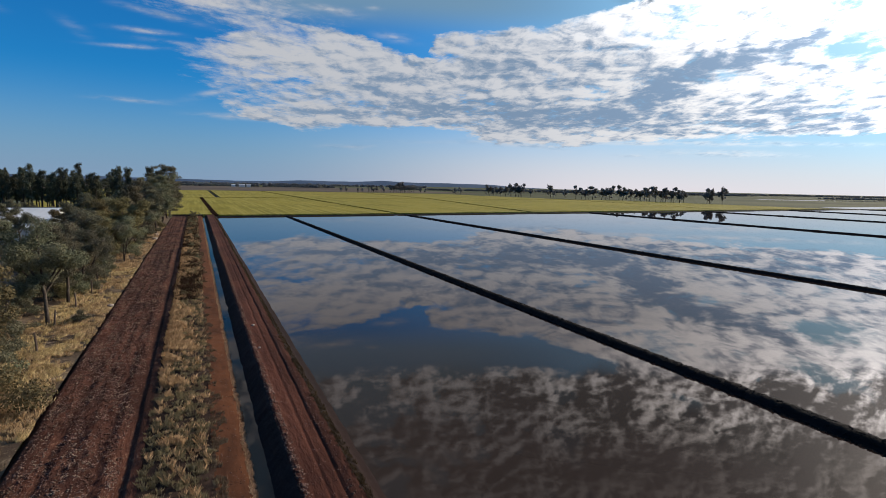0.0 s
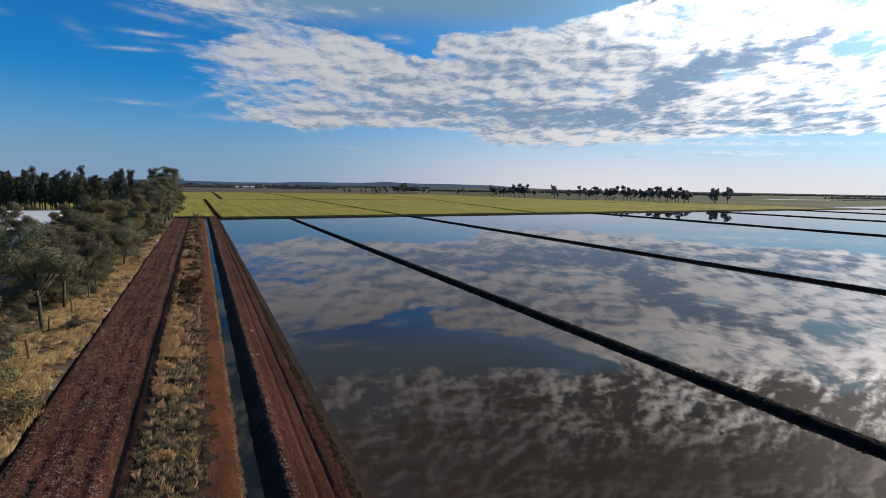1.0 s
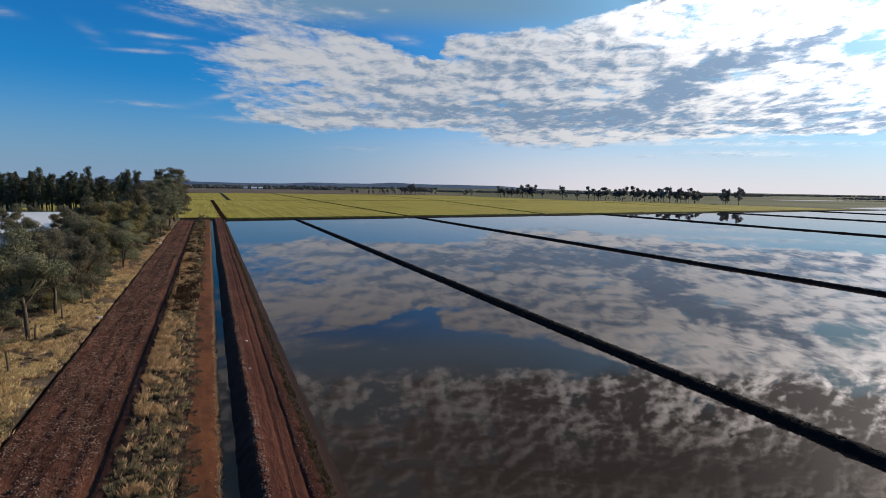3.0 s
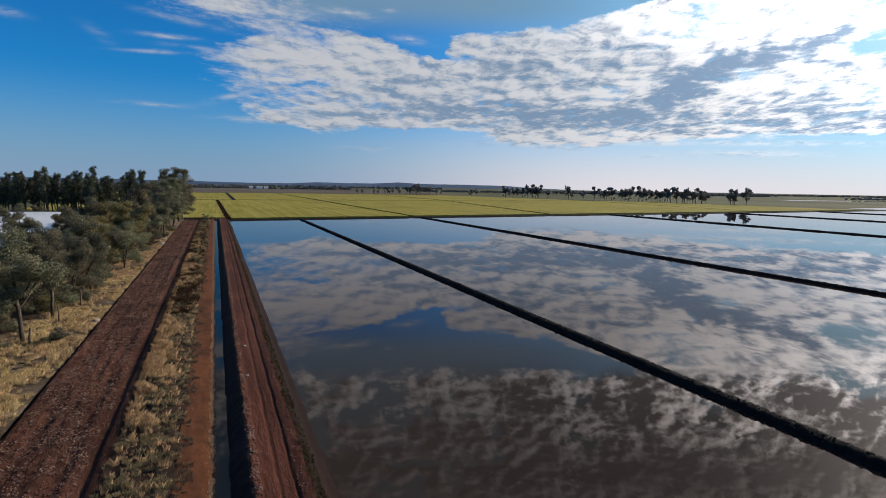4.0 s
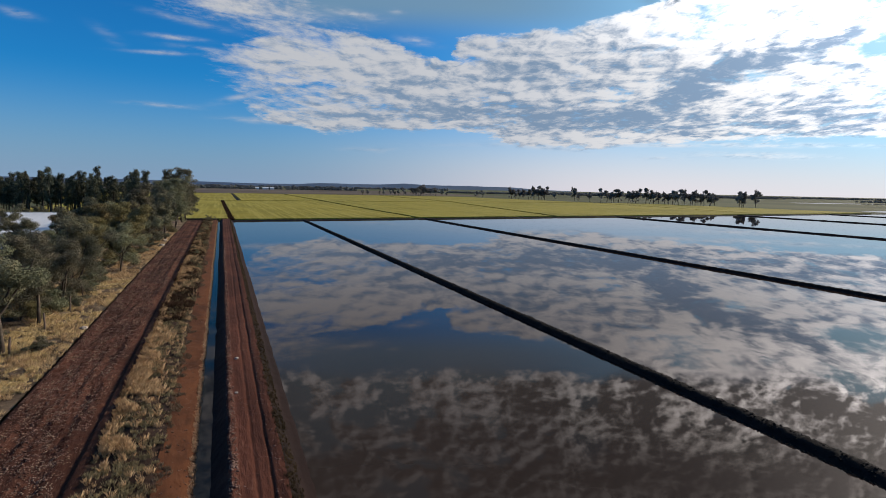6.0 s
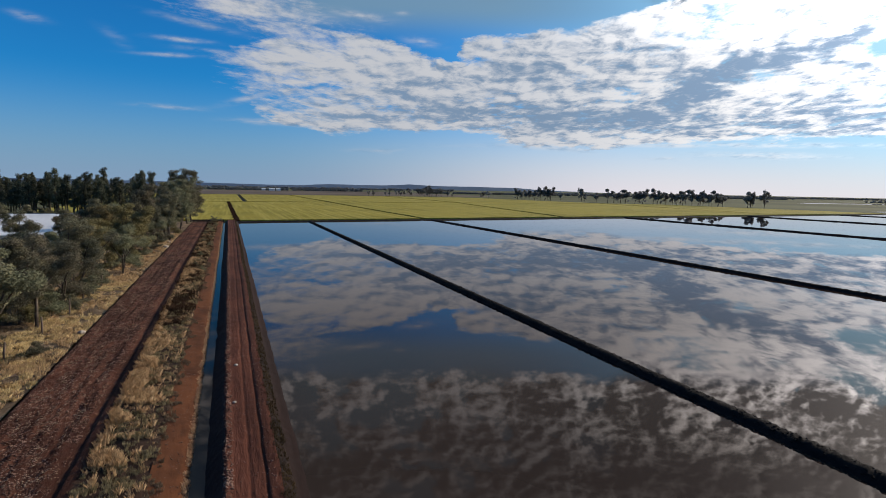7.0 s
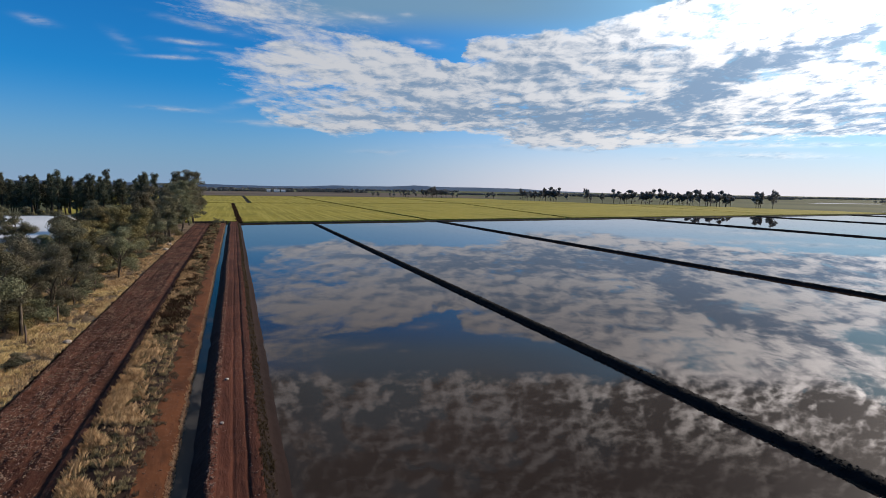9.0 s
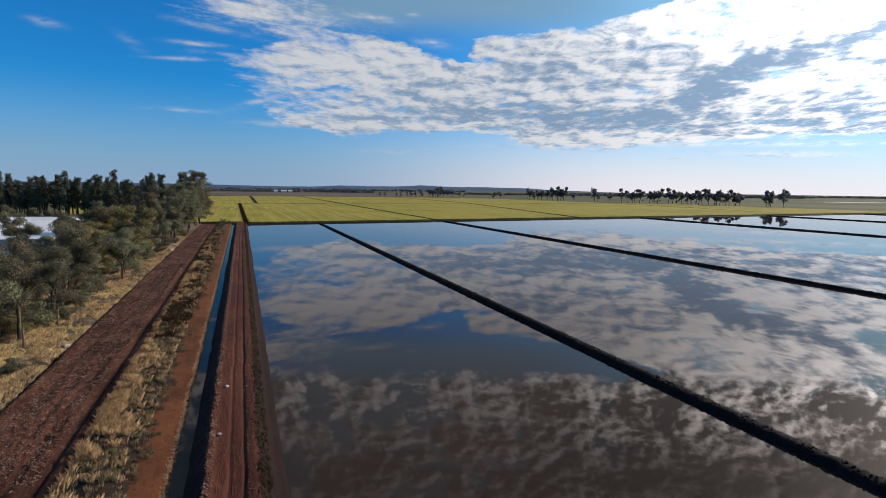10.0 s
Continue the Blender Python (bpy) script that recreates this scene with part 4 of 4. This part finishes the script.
# ---------------------------------------------------------------- shed
def box(verts, faces, x0, x1, y0, y1, z0, z1):
    s = len(verts)
    verts += [(x, y, z) for z in (z0, z1) for x, y in ((x0, y0), (x1, y0), (x1, y1), (x0, y1))]
    faces += [(s, s + 3, s + 2, s + 1), (s + 4, s + 5, s + 6, s + 7)] + [(s + i, s + (i + 1) % 4, s + 4 + (i + 1) % 4, s + 4 + i) for i in range(4)]


def shed(x0, x1, y0, ym, y1, eave, top, label):
    base = new("shed")
    base.location = ((x0 + x1) / 2, ym, 0.2)
    ox, oy = (x0 + x1) / 2, ym
    v, f = [], []
    box(v, f, x0 - ox, x1 - ox, y0 - oy, y0 - oy + 0.15, -0.3, eave)
    part("wall", mesh_from("wall", v, f, ["wall"]), base, "white sheet-metal wall")
    v, f = [], []
    box(v, f, x0 - ox, x1 - ox, y1 - oy - 0.15, y1 - oy, -0.3, eave)
    part("wall", mesh_from("wall", v, f, ["wall"]), base)
    for x in (x0, x1 - 0.15):
        a, b = x - ox, x + 0.15 - ox
        pts = [(y0 - oy + 0.16, -0.3), (y1 - oy - 0.16, -0.3), (y1 - oy - 0.16, eave), (0, top - 0.1), (y0 - oy + 0.16, eave)]
        v = [(a, p, z) for p, z in pts] + [(b, p, z) for p, z in pts]
        f = [(4, 3, 2, 1, 0), (5, 6, 7, 8, 9)] + [(i, (i + 1) % 5, 5 + (i + 1) % 5, 5 + i) for i in range(5)]
        part("gable_wall", mesh_from("gable_wall", v, f, ["wall"]), base)
    # ribbed roof slopes
    for ya, za, yb, zb in ((y0 - oy - 0.5, eave - 0.05, 0.0, top), (0.0, top, y1 - oy + 0.5, eave - 0.05)):
        v, f = [], []
        n = int((x1 - x0 + 0.8) / 0.38)
        for i in range(n * 2 + 1):
            x = x0 - 0.4 - ox + i * 0.19
            up = 0.02 if i % 2 else 0.0
            v += [(x, ya, za + up + 0.02), (x, yb, zb + up + 0.02), (x, ya, za - 0.06), (x, yb, zb - 0.06)]
        for i in range(n * 2):
            f += [(i * 4, i * 4 + 4, i * 4 + 5, i * 4 + 1), (i * 4 + 2, i * 4 + 3, i * 4 + 7, i * 4 + 6), (i * 4, i * 4 + 2, i * 4 + 6, i * 4 + 4)]
        part("roof", mesh_from("roof", v, f, ["roof"]), base, "pale ribbed sheet-metal roof")
    v, f = [], []
    box(v, f, x0 - ox - 0.4, x1 - ox + 0.4, -0.2, 0.2, top + 0.03, top + 0.12)
    part("ridge_cap", mesh_from("ridge_cap", v, f, ["trim"]), base)
    return tagged(base, label, "building")


shed(-56, -25.5, 116, 134, 152, 2.9, 5.5, "long low shed with a pale metal roof among the trees")

# ---------------------------------------------------------------- fence posts along the paddock
def post(seed):
    rng = random.Random(seed)
    v, f = [], []
    tube(v, f, [Vector((0, 0, -0.2)), Vector((0.01, 0, 0.5)), Vector((rng.uniform(-0.05, 0.05), 0.02, 1.25)), Vector((rng.uniform(-0.05, 0.05), 0.02, 1.27))], [0.075, 0.07, 0.062, 0.01], 7)
    ob = new("fence_post", mesh_from("fence_post", v, f, ["post"], True))
    return tagged(ob, "weathered wooden fence post in dry grass", "post", "fence posts")


for i, y in enumerate((36.0, 43.0, 50.2, 57.2, 64.0, 71.0, 78.2, 92.0, 99.0)):
    post(i).matrix_basis = pose(-10.4 + 0.25 * math.sin(i * 2.1), y, 0.22, random.Random(i).uniform(-4, 4), random.Random(i + 50).uniform(-5, 5), 0)


# ---------------------------------------------------------------- grass, clods and stones
def grass(name, spots_, blades, high, spread, mat, seed, label, width=0.02):
    """Tufts of bent blades. spots_: (x, y, z, size)."""
    r = np.random.RandomState(seed)
    s = np.array(spots_)
    n = len(s) * blades
    base = np.repeat(s, blades, 0)
    ang = r.uniform(0, 2 * np.pi, n)
    off = r.uniform(0, 1, n) ** 0.6 * spread * base[:, 3]
    root = base[:, :3] + np.stack([np.cos(ang) * off, np.sin(ang) * off, np.full(n, -0.03)], 1)
    h = high * base[:, 3] * r.uniform(0.5, 1.15, n)
    a2 = ang + r.normal(0, 0.8, n)
    out = h * r.uniform(0.02, 0.8, n) ** 2.2
    mid = root + np.stack([np.cos(a2) * out * 0.35, np.sin(a2) * out * 0.35, h * 0.6], 1)
    tip = root + np.stack([np.cos(a2) * out, np.sin(a2) * out, h], 1)
    w = width * r.uniform(0.7, 1.5, n)[:, None]
    side = np.stack([-np.sin(a2), np.cos(a2), np.zeros(n)], 1) * w
    v = np.stack([root - side, root + side, mid + side * 0.8, tip, mid - side * 0.8], 1).reshape(-1, 3)
    k = np.arange(n)[:, None] * 5
    ob = new(name, bulk_mesh(name, v, k + np.arange(5), mat))
    return tagged(ob, label, "grass", kind="stuff")


def scatter(n, x0, x1, y0, y1, height, seed, keep=lambda x, y: True, smin=0.6, smax=1.3):
    rng = random.Random(seed)
    out = []
    while len(out) < n:
        x = rng.uniform(x0, x1)
        y = y0 + (y1 - y0) * rng.random() ** 1.35
        if keep(x, y):
            out.append((x + wander(x, y), y, height(x, y), rng.uniform(smin, smax)))
    return out


def verge_h(x, y):
    return verge_profile(x) + 0.08 * fb(x, y, 0.9, 6.0)


def golden(x, y):
    if abs(x + 1.25) < 0.75 and 58 < y < 69:
        return False
    return fb(x, y, 0.16, 60.0) + 0.55 * fb(x, y, 0.55, 61.0) - 0.50 * (x + 1.25) + 0.45 * fb(x, y, 1.5, 65.0) - max(0.0, y - 66) * 0.007 - max(0.0, 33 - y) * 0.05 > 0.20 or nz(x * 41.0, y * 37.0, 1.0, 63.0) > 0.50


grass("dry_grass", scatter(8200, -2.2, 0.25, 14, 190, verge_h, 1, golden, 0.2, 1.0), 26, 0.42, 0.14, "dry", 1, "tufts of straw-coloured dry grass on the verge", 0.0026)
grass("weeds", scatter(900, -2.4, 0.3, 60, 190, verge_h, 12, lambda x, y: fb(x, y, 0.3, 64.0) > 0.0, 0.5, 1.4), 24, 0.4, 0.24, "dark_weed", 12, "dark brown weeds on the far verge", 0.012)
grass("weeds", scatter(5200, -2.4, 0.38, 14, 190, verge_h, 2, lambda x, y: not golden(x, y) and fb(x, y, 0.9, 62.0) + 0.5 * fb(x, y, 2.5, 66.0) - 0.5 * max(0.0, x + 0.2) > -0.10, 0.25, 1.0), 34, 0.28, 0.16, "weed", 2, "low grey-brown weeds on the verge", 0.005)
grass("dry_grass", scatter(3800, -16, -7.45, 20, 150, near_paddock, 3, lambda x, y: fb(x, y * 0.6, 0.25, 70.0) + 0.6 * fb(x, y, 0.8, 71.0) + 0.10 * (x + 9.5) - max(0.0, 33 - y) * 0.06 > 0.0, 0.3, 1.0), 34, 0.38, 0.24, "dry", 3, "dry straw-coloured grass under the trees", 0.0065)
grass("dry_grass", scatter(4200, -12.5, -7.45, 20, 80, near_paddock, 8, lambda x, y: fb(x, y * 0.6, 0.4, 72.0) + 0.6 * fb(x, y, 1.1, 71.5) - max(0.0, 33 - y) * 0.06 > 0.05, 0.25, 0.85), 26, 0.40, 0.20, "dry", 8, "dry straw-coloured grass beside the track", 0.005)
grass("weeds", scatter(900, -14, -7.6, 20, 120, near_paddock, 9, lambda x, y: fb(x, y, 0.3, 73.0) + max(0.0, 33 - y) * 0.05 > 0.05, 0.4, 1.1), 26, 0.38, 0.26, "weed", 9, "grey-brown weeds among the dry grass", 0.006)
grass("dry_grass", scatter(1600, -40, -14, 30, 150, near_paddock, 4), 16, 0.5, 0.4, "dry", 4, "dry straw-coloured grass under the trees", 0.03)
grass("weeds", scatter(2600, 1.58, 1.76, 14, 190, lambda x, y: clay_profile(x), 5, smin=0.4, smax=0.9), 16, 0.2, 0.11, "dry", 5, "thin fringe of weeds at the channel edge", 0.010)
grass("weeds", scatter(3400, 5.20, 5.68, 14, 190, lambda x, y: shoulder_z(x), 6, smin=0.3, smax=0.9), 14, 0.2, 0.12, "dark_weed", 6, "dark weeds along the shoulder of the levee", 0.008)
grass("weeds", scatter(240, -2.2, -0.3, 56, 71, verge_h, 10, smin=0.5, smax=1.3), 24, 0.4, 0.25, "dark_weed", 10, "dark matted weeds on the verge", 0.010)
grass("weeds", scatter(1100, 0.28, 0.95, 14, 120, lambda x, y: clay_profile(x), 11, lambda x, y: fb(x, y, 0.5, 67.0) - 1.1 * (x - 0.45) > 0.0, 0.3, 0.9), 18, 0.22, 0.12, "weed", 11, "sparse weeds on the bare clay", 0.010)
grass("weeds", scatter(900, 2.0, 7.2, 193, 402, lambda x, y: 0.2, 7, lambda x, y: abs(x - 5.85 + (y - 194) * 0.0123) < 1.0, 0.5, 1.2), 14, 0.55, 0.4, "dark_weed", 7, "rank green weeds along the ditch between the rice fields", 0.05)


def clods(name, spots_, mat, seed, label, category="clods"):
    r = np.random.RandomState(seed)
    unit = np.array([(1, 0, 0), (0, 1, 0), (-1, 0, 0), (0, -1, 0), (0, 0, 1), (0.5, 0.5, -0.6), (-0.5, -0.5, -0.6)])
    tri = [(0, 1, 4), (1, 2, 4), (2, 3, 4), (3, 0, 4), (1, 0, 5), (2, 1, 5), (3, 2, 6), (0, 3, 6), (5, 0, 6), (2, 5, 6)]
    at = np.array(spots_)
    n = len(at)
    k = unit * r.uniform(0.6, 1.4, (n, 7, 3)) * at[:, None, 3:4] * np.array([1.0, 1.0, 0.7])
    w = r.uniform(0, 6.28, (n, 1))
    c, d = np.cos(w), np.sin(w)
    verts = np.stack([at[:, 0:1] + k[..., 0] * c - k[..., 1] * d, at[:, 1:2] + k[..., 0] * d + k[..., 1] * c, at[:, 2:3] + k[..., 2]], -1)
    faces = np.arange(n)[:, None, None] * 7 + np.array(tri)
    return tagged(new(name, bulk_mesh(name, verts.reshape(-1, 3), faces.reshape(-1, 3), mat)), label, category, kind="stuff")


clods("soil_clods", scatter(36000, -7.1, -3.2, 14, 130, track_height, 21, lambda x, y: fb(x * 3.2, y * 0.16, 1.0, 80.0) + 0.5 * fb(x, y, 0.9, 81.0) > -0.10, 0.010, 0.060), "clod", 21, "dry clods of soil on the track")
clods("soil_clods", scatter(9000, -7.0, -3.3, 14, 110, track_height, 26, lambda x, y: fb(x * 2.4, y * 0.30, 1.0, 84.0) + 0.6 * fb(x, y, 0.6, 85.0) > 0.16, 0.022, 0.055), "straw_chip", 26, "pale dry chips of soil and stubble strewn along the track")
for x0, y1, n in ((29.3, 150, 5200), (76.2, 150, 2600)):
    clods("soil_clods", [(x - wander(x, y), y, z, k) for x, y, z, k in scatter(n, x0 - 0.5, x0 + 0.5, 8, y1, lambda x, y, c=x0: 0.36 * max(0.15, 1.0 - ((x - c) / 0.62) ** 2), 27, smin=0.03, smax=0.085)], "bund", 27, "dark crumbs of soil along the bund")
clods("soil_clods", scatter(3400, 3.10, 3.45, 14, 120, levee_height, 22, smin=0.02, smax=0.075), "clod", 22, "dry clods on the lip of the levee")
clods("soil_clods", scatter(900, 0.45, 1.5, 14, 90, lambda x, y: clay_profile(x), 25, smin=0.015, smax=0.05), "clod", 25, "small clods on the bare clay")
clods("soil_clods", scatter(700, 4.76, 5.08, 14, 120, levee_height, 23, smin=0.015, smax=0.06), "clod", 23, "dry crumbs of soil along the wheel ruts")
clods("soil_clods", scatter(1500, 3.45, 4.76, 14, 120, levee_height, 24, smin=0.01, smax=0.04), "clod", 24, "dry crumbs of soil on the levee top")


def stone(x, y, z, s, seed, label="pale stone lying on the bare soil"):
    bm = bmesh.new()
    bmesh.ops.create_icosphere(bm, subdivisions=2, radius=s)
    for v in bm.verts:
        v.co *= 1 + 0.28 * noise.noise(v.co * (2.2 / s) + Vector((seed, 0, 0)))
        v.co.z *= 0.6
    me = bpy.data.meshes.new("stone")
    bm.to_mesh(me)
    bm.free()
    me.materials.append(M["stone"])
    ob = new("stone", me)
    ob.matrix_basis = pose(x, y, z, 0, 0, seed * 40)
    return tagged(ob, label, "stone")


for i, (x, y, s) in enumerate(((-7.5, 56.0, 0.28), (-7.6, 118, 0.5), (-7.9, 127, 0.45), (3.75, 42.5, 0.13), (3.6, 36.4, 0.1), (-1.6, 72, 0.3))):
    stone(x, y, 0.3 if x < 0 else 0.78, s, i + 1)


def log(x, y, z, length, turn, seed):
    rng = random.Random(seed)
    v, f = [], []
    path = [Vector((-length / 2 + length * i / 5, rng.uniform(-0.08, 0.08), 0.08 + rng.uniform(-0.02, 0.03))) for i in range(6)]
    tube(v, f, path, [0.11, 0.12, 0.11, 0.095, 0.08, 0.05], 7)
    f += [tuple(range(6, -1, -1)), tuple(range(35, 42))]
    ob = new("log", mesh_from("log", v, f, ["bark"], True))
    ob.matrix_basis = pose(x, y, z, 0, 0, turn)
    return tagged(ob, "fallen grey branch lying at the edge of the dirt track", "log")


for i, (x, y, l, a) in enumerate(((-7.9, 105.0, 2.6, 20), (-8.3, 119.0, 2.2, -30), (-9.1, 97.0, 2.0, 65), (-12.0, 84.0, 2.4, 10), (-10.2, 76.0, 1.8, 150), (-13.5, 93.0, 2.2, 100))):
    log(x, y, near_paddock(x, y), l, a, i)

v_, f_ = [], []
tube(v_, f_, [Vector((0, 0, -0.2)), Vector((0.05, 0, 1.2)), Vector((0.0, 0.1, 2.6)), Vector((0.1, 0.1, 3.1))], [0.22, 0.19, 0.16, 0.04], 8)
stump = new("dead_trunk", mesh_from("dead_trunk", v_, f_, ["bark"], True))
stump.matrix_basis = pose(-8.3, 132.0, 0.0)
tagged(stump, "bare grey dead trunk beside the dirt track", "tree trunk")

for x, y, w, d in ((80, 1305, 8, 6), (98, 1300, 13, 7), (113, 1302, 9, 6)):
    shed(x - w / 2, x + w / 2, y - d / 2, y, y + d / 2, 3.6, 5.6, "small white farm shed far across the plain")


def twigs(x, y, seed, label="tangle of thin grey fallen branches on the dry grass"):
    rng = random.Random(seed)
    v, f = [], []
    for k in range(9):
        a = rng.uniform(0, 6.28)
        length = rng.uniform(0.7, 2.2)
        p = Vector((rng.uniform(-1.0, 1.0), rng.uniform(-1.0, 1.0), rng.uniform(0.03, 0.12)))
        path = [p]
        for i in range(4):
            a += rng.uniform(-0.35, 0.35)
            p = p + Vector((math.cos(a), math.sin(a), rng.uniform(-0.03, 0.16))) * (length / 4)
            path.append(p)
        tube(v, f, path, [0.045, 0.04, 0.03, 0.02, 0.008], 5)
    ob = new("fallen_branches", mesh_from("fallen_branches", v, f, ["post"], True))
    ob.matrix_basis = pose(x, y, near_paddock(x, y))
    return tagged(ob, label, "branches", "fallen branches under the gums")


for i, (x, y) in enumerate(((-10.6, 58), (-11.8, 65), (-9.8, 70), (-12.2, 73.5), (-10.4, 82), (-9.4, 90), (-11.5, 94), (-9.0, 99.5), (-12.5, 56), (-10.0, 46), (-9.3, 108), (-8.8, 76))):
    twigs(x, y, 300 + i)
